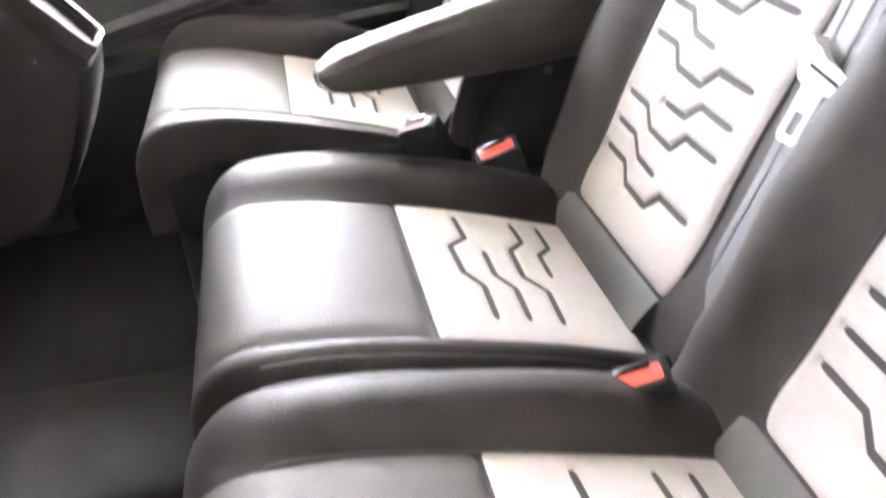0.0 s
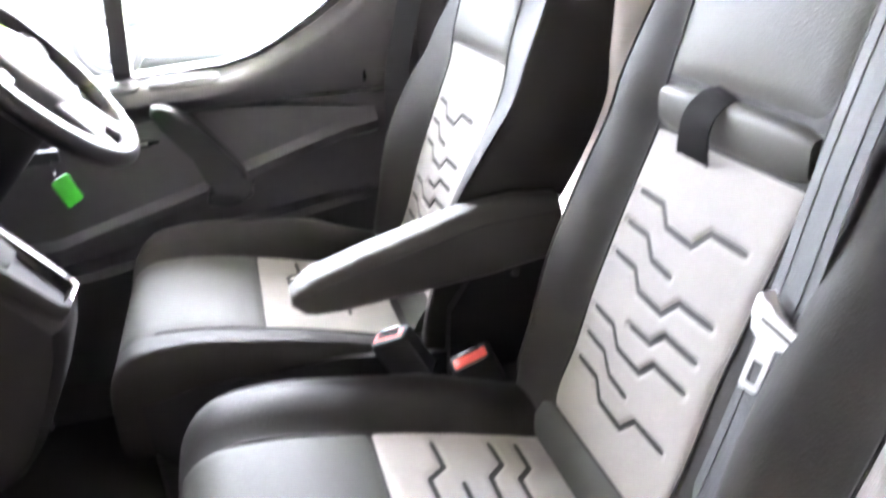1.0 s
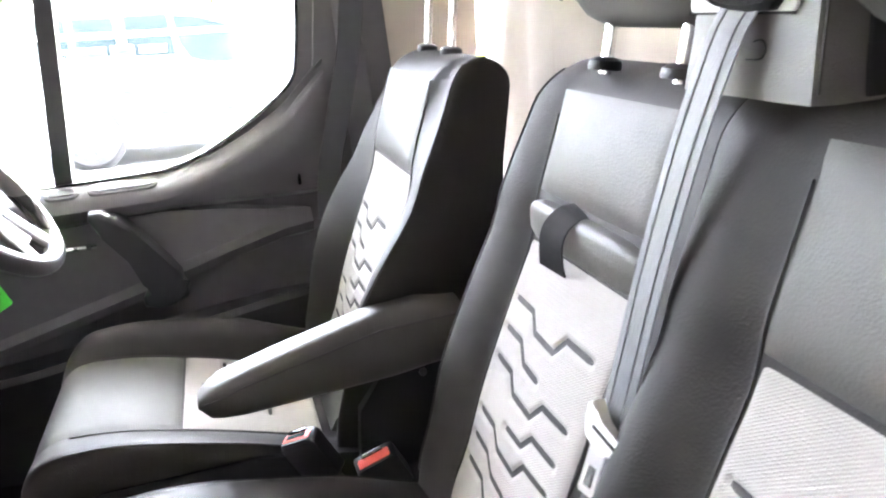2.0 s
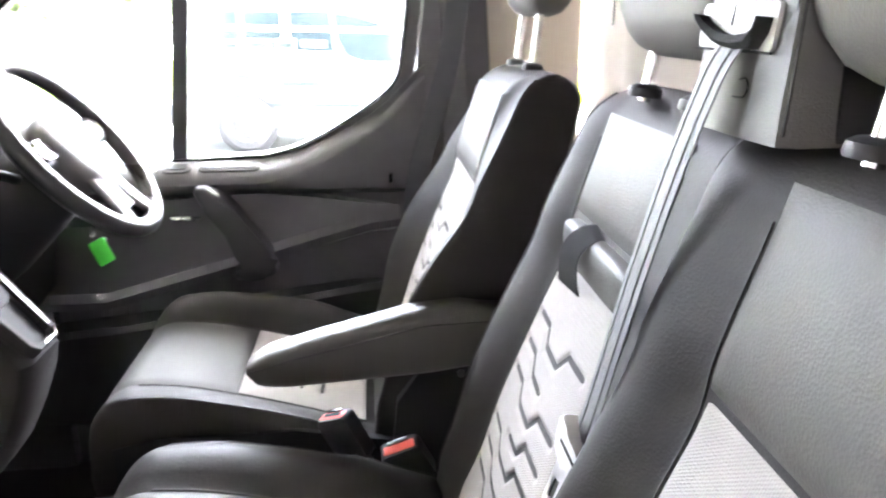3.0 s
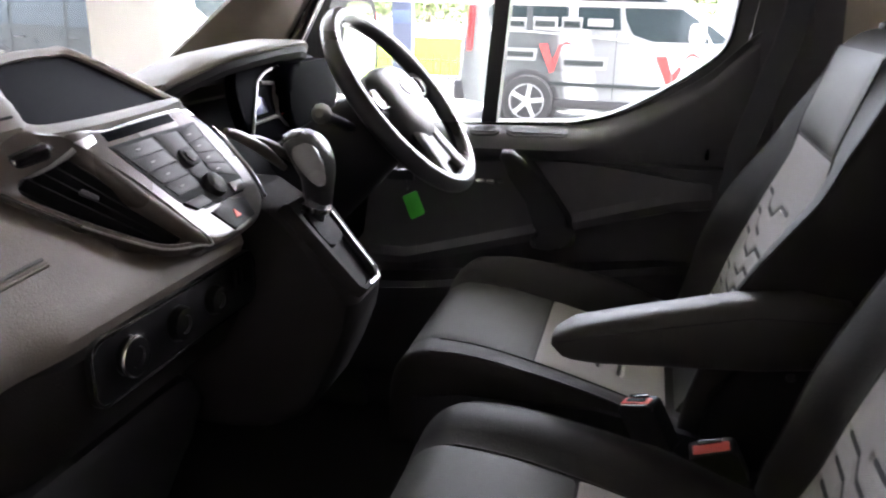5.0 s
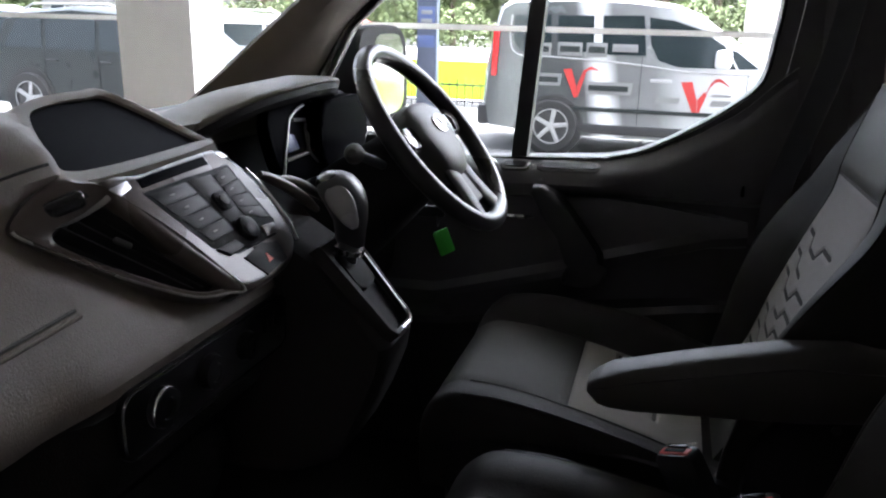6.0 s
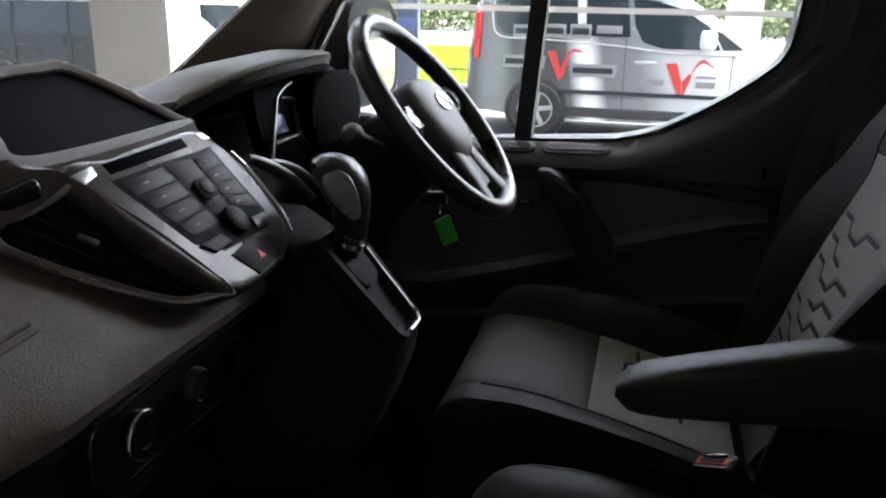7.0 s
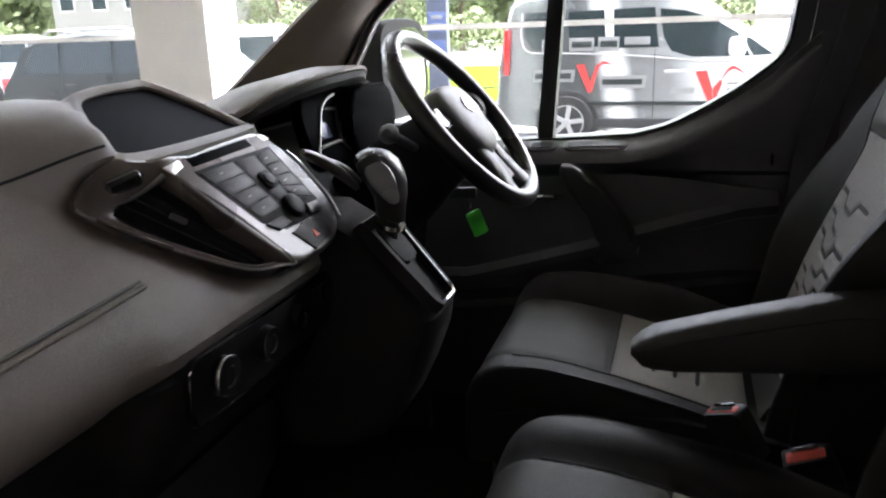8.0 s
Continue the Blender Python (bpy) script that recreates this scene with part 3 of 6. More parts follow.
def build_cushion(par, yA, ya, yb, yB, xo, x_end=0.33, base=0.30, lift=0.022, lift_far=0.022, flat_near=0.42):
    """Seat cushion: a padded body with side rolls, a leather front panel and a cloth rear panel."""
    def top(x, y):
        zc = interp(x - xo, CUSH_Z)
        if y > ya:
            t = (y - ya) / (yA - ya)
        elif y < yb:
            t = (yb - y) / (yb - yB)
        else:
            return zc
        far = y > ya
        wide = (yA - ya) if far else (yb - yB)
        amp = (lift_far if far else lift) * min(1.0, wide / 0.08) * interp(x - xo, [(-0.12, 0.2), (-0.06, 0.75 if far else 0.6), (0.0, 1.0), (0.2, 1.6), (0.33, 1.3)])
        knee = 0.42 if far else flat_near
        if t < knee:
            return zc + amp * math.sin(t / knee * math.pi / 2)
        s = min(1.0, (t - knee) / (1 - knee))
        return zc + amp - (amp + min(0.065, wide)) * (1 - max(0.0, 1 - s ** 2.8) ** (1 / 2.2))
    us = [yA - (yA - ya) * (1 - math.cos(math.pi / 2 * k / 9)) for k in range(9)] + list(np.linspace(ya, yb, 15)) + [yb - (yb - yB) * math.sin(math.pi / 2 * k / 9) for k in range(1, 10)]
    rings = []
    r = 0.062
    stations = [(-0.115 + r * (1 - math.cos(a)), math.sin(a)) for a in np.linspace(0, math.pi / 2, 9)] + [(x, 1.0) for x in np.linspace(-0.03, x_end, 22)]
    for x, k in stations:
        ring = []
        inset = 0.05 * (1 - k)
        yc = (yA + yB) / 2
        for y in us:
            zt = top(x + xo, y) - r * (1 - k)
            ring.append((x + xo, yc + (y - yc) * (1 - inset), zt))
        ring += [(x + xo, yB + 0.004 + inset * 0.1, base + 0.02), (x + xo, yB + 0.02, base - 0.02), (x + xo, yA - 0.02, base - 0.02), (x + xo, yA - 0.004 - inset * 0.1, base + 0.02)]
        rings.append(ring)
    body = part("cushion", loft(rings), LEATHER_DARK, par)
    # panels
    def patch(name, x0, x1, mat_, lines=(), pil=0.004, lab=""):
        nx, ny = int((x1 - x0) / 0.0025), int((ya - yb) / 0.0025)
        if not lines:
            nx, ny = nx // 2, ny // 4
        X = np.linspace(x0, x1, nx)
        Y = np.linspace(ya + 0.001, yb - 0.001, ny)
        XX, YY = np.meshgrid(X, Y, indexing="ij")
        Z = np.interp(XX, [p[0] for p in CUSH_Z], [p[1] for p in CUSH_Z])
        nose = np.arccos(np.clip(1 - (XX + 0.115) / r, 0, 1))
        Z = Z - r * (1 - np.sin(nose))
        u = 2 * (XX - x0) / (x1 - x0) - 1
        v = 2 * (YY - (ya + yb) / 2) / (ya - yb)
        off = -0.0005 + 0.0035 * (1 - np.abs(u) ** 24) * (1 - np.abs(v) ** 24) + pil * (1 - u ** 2) * (1 - v ** 2)
        if len(lines):
            d = seg_distance(np.stack([XX.ravel(), YY.ravel()], 1), lines).reshape(XX.shape)
            off = off - 0.0032 * np.clip(1.6 - d / 0.0042, 0, 1)
        return grid_part(name, np.stack([XX + xo, YY, Z + off], -1), mat_, body, lab)
    patch("front_panel", -0.106, 0.095, LEATHER, pil=0.004)
    y0 = ya - 0.018
    def line(x0, shape, dy=0.0):
        return [(x0 + q, y0 + dy + p * 1.035) for p, q in shape]
    lines = [line(0.160, [(0, 0), (-0.048, 0.002), (-0.067, -0.018), (-0.115, -0.016), (-0.137, -0.001), (-0.187, -0.002)]),
             line(0.176, [(0, 0), (-0.045, 0.0), (-0.066, 0.015), (-0.114, 0.014)], -0.074),
             line(0.226, [(0, 0), (-0.042, 0.002), (-0.065, -0.018), (-0.114, -0.020), (-0.136, -0.001), (-0.187, -0.003)]),
             line(0.258, [(0, 0), (-0.046, 0.0), (-0.066, -0.018), (-0.108, -0.019)])]
    patch("cloth_panel", 0.097, 0.296, CLOTH, lines, 0.004, "pale grey woven cloth insert")
    def place(p, h):
        x, y = p
        u = 2 * (x - 0.097) / 0.199 - 1
        v = 2 * (y - (ya + yb) / 2) / (ya - yb)
        off = -0.0005 + 0.0035 * (1 - abs(u) ** 24) * (1 - abs(v) ** 24) + 0.004 * (1 - u ** 2) * (1 - v ** 2)
        return (x + xo, y, interp(x, CUSH_Z) + off - 0.0018 + h)
    strip_part("groove", lines, place, 0.0032, GROOVE, body)
    for pts in ([(-0.100, ya), (0.0, ya), (0.097, ya), (0.20, ya), (0.297, ya)], [(-0.100, yb), (0.0, yb), (0.097, yb), (0.20, yb), (0.297, yb)]):
        part("seam", tube([(x + xo, y, interp(x, CUSH_Z) + 0.0012) for x, y in [(a, pts[0][1]) for a in np.linspace(-0.05, 0.297, 24)]], 0.0016, 6), THREAD, body)
    # piping along the shoulder of both rolls
    for y in (ya + (yA - ya) * 0.78, yb - (yb - yB) * max(0.78, flat_near + 0.08)):
        part("piping", tube([(x + xo, y, top(x + xo, y) + 0.0004) for x in np.linspace(-0.05, 0.30, 26)], 0.0017, 6), THREAD, body)
    return body


NARROW = [(v.x, v.y) for v in smooth_poly([(0.33, 0.90, 0), (0.40, 0.95, 0), (0.47, 1.0, 0), (0.60, 1.0, 0), (0.70, 0.955, 0), (0.78, 0.88, 0), (0.84, 0.79, 0), (0.88, 0.68, 0), (0.90, 0.60, 0)], 5)]


# the driver's bolsters: reach before the panel, and half width of the seat, by height
DEEP = [(v.x, v.y) for v in smooth_poly([(0.33, 0.010, 0), (0.42, 0.034, 0), (0.50, 0.046, 0), (0.56, 0.049, 0), (0.61, 0.046, 0), (0.66, 0.036, 0), (0.72, 0.018, 0), (0.78, 0.001, 0), (0.84, -0.013, 0), (0.90, -0.022, 0)], 4)]
HALF = [(v.x, v.y) for v in smooth_poly([(0.335, 0.205, 0), (0.42, 0.212, 0), (0.50, 0.218, 0), (0.56, 0.228, 0), (0.62, 0.244, 0), (0.67, 0.250, 0), (0.72, 0.244, 0), (0.77, 0.228, 0), (0.82, 0.206, 0), (0.86, 0.187, 0), (0.90, 0.160, 0)], 5)]


def build_back(par, yA, ya, yb, yB, xo, split, pad, joined=0, base_z=0.335, top_z=0.897, deep=None, half=None):
    """Backrest: padded shell with side bolsters, head panel, cloth panel with grooves."""
    yc = (yA + yB) / 2
    def xf(z):
        return interp(z, BACK_X) + xo
    def fwd(y, z):
        if y > ya:
            t, wide = (y - ya) / (yA - ya), yA - ya
        elif y < yb:
            t, wide = (yb - y) / (yb - yB), yb - yB
        else:
            return 0.0
        amp = interp(z, [(0.33, 0.006), (0.42, 0.024), (0.55, 0.030), (0.70, 0.024), (0.85, 0.010), (0.92, 0.003)]) * min(1.0, wide / 0.08)
        knee = 0.62
        if deep:
            amp, knee = interp(z, deep), 0.78
        if joined < 0 and y < yb:
            return 0.0
        if joined > 0 and y > ya:
            # one soft roll between the two places, its crest beside the belt
            return 1.25 * amp * math.sin(math.pi * min(1.0, t) ** 1.5) ** 0.8
        if t < knee:
            return amp * math.sin(t / knee * math.pi / 2)
        s = min(1.0, (t - knee) / (1 - knee))
        return amp - (amp + 0.05) * (1 - max(0.0, 1 - s ** 2.2) ** (1 / 2.2))
    def shape(z):
        """Narrowing of the sides with height."""
        if half:
            return interp(z, half) / (yA - yc)
        if joined == 0:
            return interp(z, NARROW)
        return interp(z, [(0.33, 0.90), (0.40, 0.95), (0.47, 1.0), (0.60, 1.0), (0.70, 0.97), (0.80, 0.90), (0.86, 0.83), (0.90, 0.74)])
    us = [ya + (yA - ya) * math.sin(math.pi / 2 * k / 16) for k in range(16, 0, -1)] + list(np.linspace(ya, yb, 13)) + [yb - (yb - yB) * math.sin(math.pi / 2 * k / 16) for k in range(1, 17)]
    rings = []
    r = 0.045
    stations = [(z, 1.0) for z in np.linspace(base_z, top_z - r, 26)] + [(top_z - r + r * math.sin(a), math.cos(a)) for a in np.linspace(0.2, math.pi / 2 - 0.05, 8)]
    for z, k in stations:
        ring = []
        sf, sn = (1.0 if joined > 0 else shape(z)), (1.0 if joined < 0 else shape(z))
        for y in us:
            yy = y if yb <= y <= ya else (ya + (y - ya) * (1 - (1 - sf) * (yA - yc) / (yA - ya)) if y > ya else yb + (y - yb) * (1 - (1 - sn) * (yc - yB) / (yb - yB)))
            d = fwd(y, z)
            ring.append((xf(z) + (1 - k) * 0.05 - d * (0.4 + 0.6 * k), yy, z))
        lo = ring[-1][1]
        hi = ring[0][1]
        xb = xf(z) + 0.05 + 0.055 * k
        ring += [(xb, lo + 0.012, z), (xb + 0.015 * k, lo + 0.05, z), (xb + 0.02 * k, yc, z), (xb + 0.015 * k, hi - 0.05, z), (xb, hi - 0.012, z)]
        rings.append(ring)
    body = part("backrest", loft(rings), LEATHER_DARK, par)
    # the faces inside the piping are of the paler hide
    body.data.materials.append(BOLSTER)
    n = len(rings[0])
    lim = 0.85 if deep else 0.70
    tone = [1 if i < len(us) - 1 and all(-1e-6 <= (y - ya) / (yA - ya) <= lim + 0.02 or -1e-6 <= (yb - y) / (yb - yB) <= lim + 0.02 or yb <= y <= ya or (joined > 0 and y > ya) or (joined < 0 and y < yb) for y in us[i:i + 2]) else 0 for i in range(n)]
    for f in body.data.polygons[:n * (len(rings) - 1)]:
        f.material_index = tone[f.index % n]
    # piping along the shoulder of each free bolster
    edge_t = 0.85 if deep else 0.70
    for hi, free in ((True, joined <= 0), (False, joined >= 0)):
        if free:
            k = min(range(len(us)), key=lambda i: abs((us[i] - ya) / (yA - ya) - edge_t if hi else (yb - us[i]) / (yb - yB) - edge_t))
            part("piping", tube([Vector(r_[k]) + Vector((-0.0004, 0, 0)) for r_ in rings[3:-3]], 0.0019, 6), THREAD, body, "stitched edge piping")
    inset = 0.002
    def patch(name, z0, z1, mat_, lines=(), pil=0.004, lab="", proud=0.003, narrow=0.0):
        nz, ny = int((z1 - z0) / 0.0024), int((ya - yb) / 0.0024)
        if not len(lines):
            nz, ny = max(10, nz // 4), ny // 4
        Z = np.linspace(z0, z1, nz)
        V = np.linspace(1, -1, ny)
        ZZ, VV = np.meshgrid(Z, V, indexing="ij")
        halfw = (ya - yb) / 2 - inset - narrow
        low = np.clip((ZZ - z0) / 0.04, 0, 1)
        # the cloth's lower corners are rounded
        corner = 1 - (0.10 * (1 - np.sqrt(np.clip(1 - (1 - low) ** 2, 0, 1))) if len(lines) else 0)
        YY = (ya + yb) / 2 + VV * halfw * corner
        X = np.interp(ZZ, [p[0] for p in BACK_X], [p[1] for p in BACK_X]) + xo
        u = 2 * (ZZ - z0) / (z1 - z0) - 1
        off = -0.0005 + (0.0005 + proud) * (1 - np.abs(u) ** 24) * (1 - np.abs(VV) ** 24) + pil * (1 - u ** 2) * (1 - VV ** 2)
        if len(lines):
            d = seg_distance(np.stack([YY.ravel(), ZZ.ravel()], 1), lines).reshape(ZZ.shape)
            off = off - 0.0032 * np.clip(1.6 - d / 0.0042, 0, 1)
        return grid_part(name, np.stack([X - off, YY, ZZ], -1), mat_, body, lab)
    zc0, zc1 = 0.393, (0.710 if pad else split)
    y0 = ya - 0.017
    def line(z0, shape_, dy=0.0):
        return [(y0 + dy + p, z0 - 0.003 + q) for p, q in shape_]
    lines = [line(0.651, LONG), line(0.618, SHORT), line(0.585, LONG), line(0.523, LONG), line(0.537, TAIL, -0.077), line(0.492, SHORT), line(0.462, LONG)]
    patch("cloth_panel", zc0, zc1, CLOTH, lines, 0.005, "pale grey woven cloth insert")
    def place(p, h):
        y, z = p
        u = 2 * (z - zc0) / (zc1 - zc0) - 1
        v = (y - (ya + yb) / 2) / ((ya - yb) / 2 - inset)
        off = -0.0005 + 0.0035 * (1 - abs(u) ** 24) * (1 - abs(v) ** 24) + 0.005 * (1 - u ** 2) * (1 - v ** 2)
        return (interp(z, BACK_X) + xo - (off - 0.0018 + h), y, z)
    strip_part("groove", lines, place, 0.0032, GROOVE, body)
    patch("head_panel", (0.764 if pad else split + 0.004), 0.872, LEATHER_LIT, (), 0.008, "leather upper panel, coloured paler for the light on it")
    if pad:
        rings = []
        for k in range(15):
            v = 1 - 2 * k / 14
            y = (ya + yb) / 2 + v * ((ya - yb) / 2 - 0.003)
            e = 1 - 0.25 * abs(v) ** 8
            rings.append([(xf(0.735) + 0.006 - 0.018 * max(0.0, math.cos(a)) ** 0.5 * e, y, 0.7345 + 0.0245 * math.copysign(abs(math.sin(a)) ** 0.6, math.sin(a)) * e) for a in np.linspace(0, 2 * math.pi, 14, endpoint=False)])
        roll = part("pad_roll", loft(rings), LEATHER_LIT, body, "grey leather roll below the head panel")
        sp = [(xf(0.765) + 0.004, -0.076, 0.764), (xf(0.76) - 0.012, -0.075, 0.763), (xf(0.75) - 0.023, -0.073, 0.753), (xf(0.735) - 0.027, -0.071, 0.738), (xf(0.71) - 0.022, -0.067, 0.718), (xf(0.70) - 0.016, -0.064, 0.702)]
        run = smooth_poly(sp, 5)
        rows = []
        for i, p in enumerate(run):
            w = Vector((-0.006 * i / (len(run) - 1), 0.0172, 0.004))
            rows.append([p + w, p - w, p - w + Vector((0.0022, 0.0004, 0)), p + w + Vector((0.0022, 0.0004, 0))])
        part("pull_strap", loft(rows), STRAP, body, "black webbing pull strap")
    part("lower_roll", loft([[(x + xo, y, z) for x, z in ((0.284, 0.345), (0.297, 0.368), (0.311, 0.387), (0.326, 0.395), (0.36, 0.39), (0.36, 0.33), (0.31, 0.32))] for y in np.linspace(ya + 0.01, yb + 0.012, 9)]), LEATHER, body)
    for y in (ya, yb):
        part("seam", tube([(xf(z) - 0.0008, y, z) for z in np.linspace(zc0 + 0.03, 0.846 if joined else 0.868, 30)], 0.0014, 6), THREAD, body)
    return body


def build_headrest(par, yc, xo, gap, w=0.25, h=0.17, spread=0.068):
    zb = 0.90
    xt = interp(0.90, BACK_X) + xo + 0.008
    head = None
    rings = []
    for k in range(17):
        v = -1 + 2 * k / 16
        e = (1 - abs(v) ** 5) ** (1 / 3) if abs(v) < 1 else 0.0
        e = max(e, 0.30)
        ring = []
        for a in np.linspace(0, 2 * math.pi, 22, endpoint=False):
            c, s = math.cos(a), math.sin(a)
            ring.append((xt + 0.02 + 0.042 * math.copysign(abs(c) ** 0.7, c) * (0.55 + 0.45 * e), yc + v * w / 2, zb + gap + h / 2 + (h / 2) * math.copysign(abs(s) ** 0.75, s) * e + 0.02 * (-c) * 0.2))
        rings.append(ring)
    head = part("headrest", loft(rings), LEATHER_LIT, par)
    part("seam", tube([(xt - 0.018, yc + w * 0.47, zb + gap + 0.03 + t * (h - 0.06)) for t in np.linspace(0, 1, 8)], 0.0015, 6), THREAD, head)
    for s in (-1, 1):
        part("post", tube([(xt + 0.0, yc + s * spread, zb - 0.01), (xt + 0.014, yc + s * spread, zb + gap + 0.03)], 0.0065, 12), CHROME, head, "chrome headrest post")
        col = part("collar", lathe([(0.0165, 0.0), (0.0175, 0.003), (0.0165, 0.009), (0.012, 0.012), (0.009, 0.013)], 20), PLASTIC, head, "dark post collar", m=pose(xt, yc + s * spread, zb - 0.006, 0, 8, 0))
    return head


driver_seat = root("driver_seat", "grey leather driver's seat with pale cloth inserts and an armrest", "car seat")
build_cushion(driver_seat, 0.705, 0.578, 0.312, 0.238, -0.095, 0.40, lift=0.010, lift_far=0.036, flat_near=0.70)
build_back(driver_seat, 0.706, 0.582, 0.318, 0.194, -0.072, 0.735, False, deep=DEEP, half=HALF)
build_headrest(driver_seat, 0.478, -0.028, 0.075, 0.26)
part("seat_base", rbox(0.03, 0.47, 0.15, 0.42, 0.42, 0.30, 0.03, 3), PLASTIC, driver_seat)
part("side_valance", loft([[(x, y, zt) for y in (0.236, 0.250)] + [(x, y, zb) for y in (0.262, 0.240)] for x, zt, zb in ((-0.17, 0.37, 0.30), (-0.10, 0.385, 0.20), (0.10, 0.385, 0.17), (0.25, 0.36, 0.17), (0.30, 0.34, 0.2))]), MATTE, driver_seat, "black plastic seat side cover")
part("hinge_cover", loft([[(x, y, z) for x, z in ((0.24, 0.33), (0.25, 0.43), (0.30, 0.50), (0.38, 0.52), (0.42, 0.46), (0.40, 0.33))] for y in (0.222, 0.262)]), MATTE, driver_seat, "black recliner cover")
part("bolt", lathe([(0.006, 0), (0.006, 0.003), (0.004, 0.004)], 12), PLASTIC, driver_seat, "dark bolt head", m=pose(0.345, 0.221, 0.474, 90, 0, 0))
# armrest
rings = []
for k in range(25):
    s = k / 24
    x = 0.040 + s * 0.36
    zt = interp(x, [(0.04, 0.512), (0.06, 0.527), (0.15, 0.553), (0.29, 0.588), (0.34, 0.596), (0.40, 0.585)])
    zb = interp(x, [(0.04, 0.492), (0.055, 0.479), (0.10, 0.476), (0.30, 0.486), (0.40, 0.50)])
    e = min(1.0, math.sqrt(max(0.02, s / 0.07))) if s < 0.07 else 1.0
    zm, hh, ww = (zt + zb) / 2, (zt - zb) / 2, 0.034 * (0.55 + 0.45 * e)
    ring = []
    for a in np.linspace(0, 2 * math.pi, 24, endpoint=False):
        c, sn = math.cos(a), math.sin(a)
        ring.append((x, 0.217 + ww * math.copysign(abs(c) ** 0.55, c), zm + hh * (0.6 + 0.4 * e) * math.copysign(abs(sn) ** 0.6, sn)))
    rings.append(ring)
arm = part("armrest", loft(rings), ARMREST, driver_seat, "dark padded folding armrest")
for yy in (0.1845, 0.2495):
    part("seam", tube([(x, yy + (0.006 if x < 0.06 else 0.0), interp(x, [(0.046, 0.505), (0.10, 0.522), (0.29, 0.565), (0.40, 0.568)])) for x in np.linspace(0.046, 0.39, 20)], 0.0014, 6), THREAD, arm)

bench = root("passenger_bench", "double passenger seat in grey leather with pale cloth inserts", "car seat")
build_cushion(bench, 0.140, 0.020, -0.226, -0.262, 0.0)
build_cushion(bench, -0.264, -0.354, -0.598, -0.70, 0.0)
build_back(bench, 0.140, 0.032, -0.204, -0.250, 0.0, 0.727, True, -1)
build_back(bench, -0.252, -0.356, -0.602, -0.70, 0.0, 0.727, False, 1)
build_headrest(bench, -0.098, 0.0, 0.034, 0.27)
build_headrest(bench, -0.478, 0.0, 0.030, 0.28)
part("bench_base", rbox(0.06, -0.27, 0.14, 0.36, 0.80, 0.28, 0.03, 3), PLASTIC, bench)

# belt tower on the bench top with its belt
tower = root("seat_belt", "grey seat belt hanging from its tower on the bench", "seat belt")
rings = []
for z, x0, w in ((0.893, 0.479, 0.075), (0.93, 0.4835, 0.071), (0.965, 0.4875, 0.069), (0.99, 0.491, 0.067), (1.02, 0.497, 0.063), (1.035, 0.508, 0.056), (1.04, 0.522, 0.048)):
    rings.append([(x0, -0.286 + w * 0.92, z), (x0 - 0.002, -0.286 + w * 0.5, z), (x0 - 0.002, -0.286 - w * 0.5, z), (x0, -0.286 - w * 0.92, z), (x0 + 0.012, -0.286 - w, z), (0.62, -0.286 - w, z), (0.62, -0.286 + w, z), (x0 + 0.012, -0.286 + w, z)])
tw = part("tower_cover", loft(rings), TOWER, tower, "grey moulded belt tower")
part("face_plate", prism(rounded_rect(0.114, 0.031, 0.004), 0.003, 0.001), WHITE, tw, "pale cover plate", m=frame_axes((0.4860, -0.277, 0.9655), (0, -1, 0), (0.12, 0, 1)))
# a black sheet draws the shade on the tower's near side
part("side_shade", rbox(0.575, -0.3600, 0.950, 0.12, 0.004, 0.11, 0.002), MATTE, tw, "black sheet painting the shade on the tower side")
part("cover_line", tube([(0.4850, -0.272, 0.981), (0.4825, -0.272, 0.966)], 0.0008, 6), MATTE, tw)
part("cover_line", tube([(0.4812, -0.220, 0.9495), (0.4812, -0.334, 0.9495)], 0.0010, 6), MATTE, tw)
part("release_flap", tube(smooth_poly([(0.4808, -0.296, 0.931), (0.4810, -0.304, 0.932), (0.4805, -0.309, 0.927), (0.4798, -0.305, 0.920), (0.4795, -0.290, 0.919)], 4), 0.0007, 6), MATTE, tw, "fine outline of a release flap")
part("seam", tube([(0.4830 + 0.010 * k, -0.3560 + 0.004 * k, 0.900 + 0.1 * k) for k in np.linspace(0, 1, 6)], 0.0012, 6), THREAD, tw)
gm = frame_axes((0.4855, -0.2775, 0.9650), (0, -1, 0), (0.12, 0, 1)) @ Matrix.Diagonal((1.0, 0.50, 1.0, 1))
guide = [((-0.052, 0.016), (-0.046, 0.015)), ((-0.047, 0.004), (-0.038, 0.006)), ((-0.034, -0.011), (-0.026, -0.001)), ((-0.018, -0.022), (-0.014, -0.008)), ((0.0, -0.028), (0.002, -0.0115)), ((0.020, -0.031), (0.018, -0.012)), ((0.040, -0.028), (0.034, -0.009)), ((0.049, -0.008), (0.042, -0.001)), ((0.0515, 0.012), (0.046, 0.012))]
part("belt_guide", loft([[(o[0], o[1], 0.002), (o[0], o[1], 0.010), (0.6 * o[0] + 0.4 * q[0], 0.6 * o[1] + 0.4 * q[1], 0.014), (q[0], q[1], 0.011), (q[0], q[1], 0.002)] for o, q in guide]), STRAP, tw, "black boat-shaped belt guide", m=gm)
bl = smooth_poly([(0.479, -0.284, 0.955), (0.468, -0.279, 0.930), (0.450, -0.266, 0.86), (0.426, -0.256, 0.76), (0.404, -0.251, 0.665), (0.396, -0.250, 0.635), (0.378, -0.247, 0.56), (0.350, -0.243, 0.47), (0.325, -0.240, 0.40), (0.315, -0.238, 0.36)], 6)
rows = []
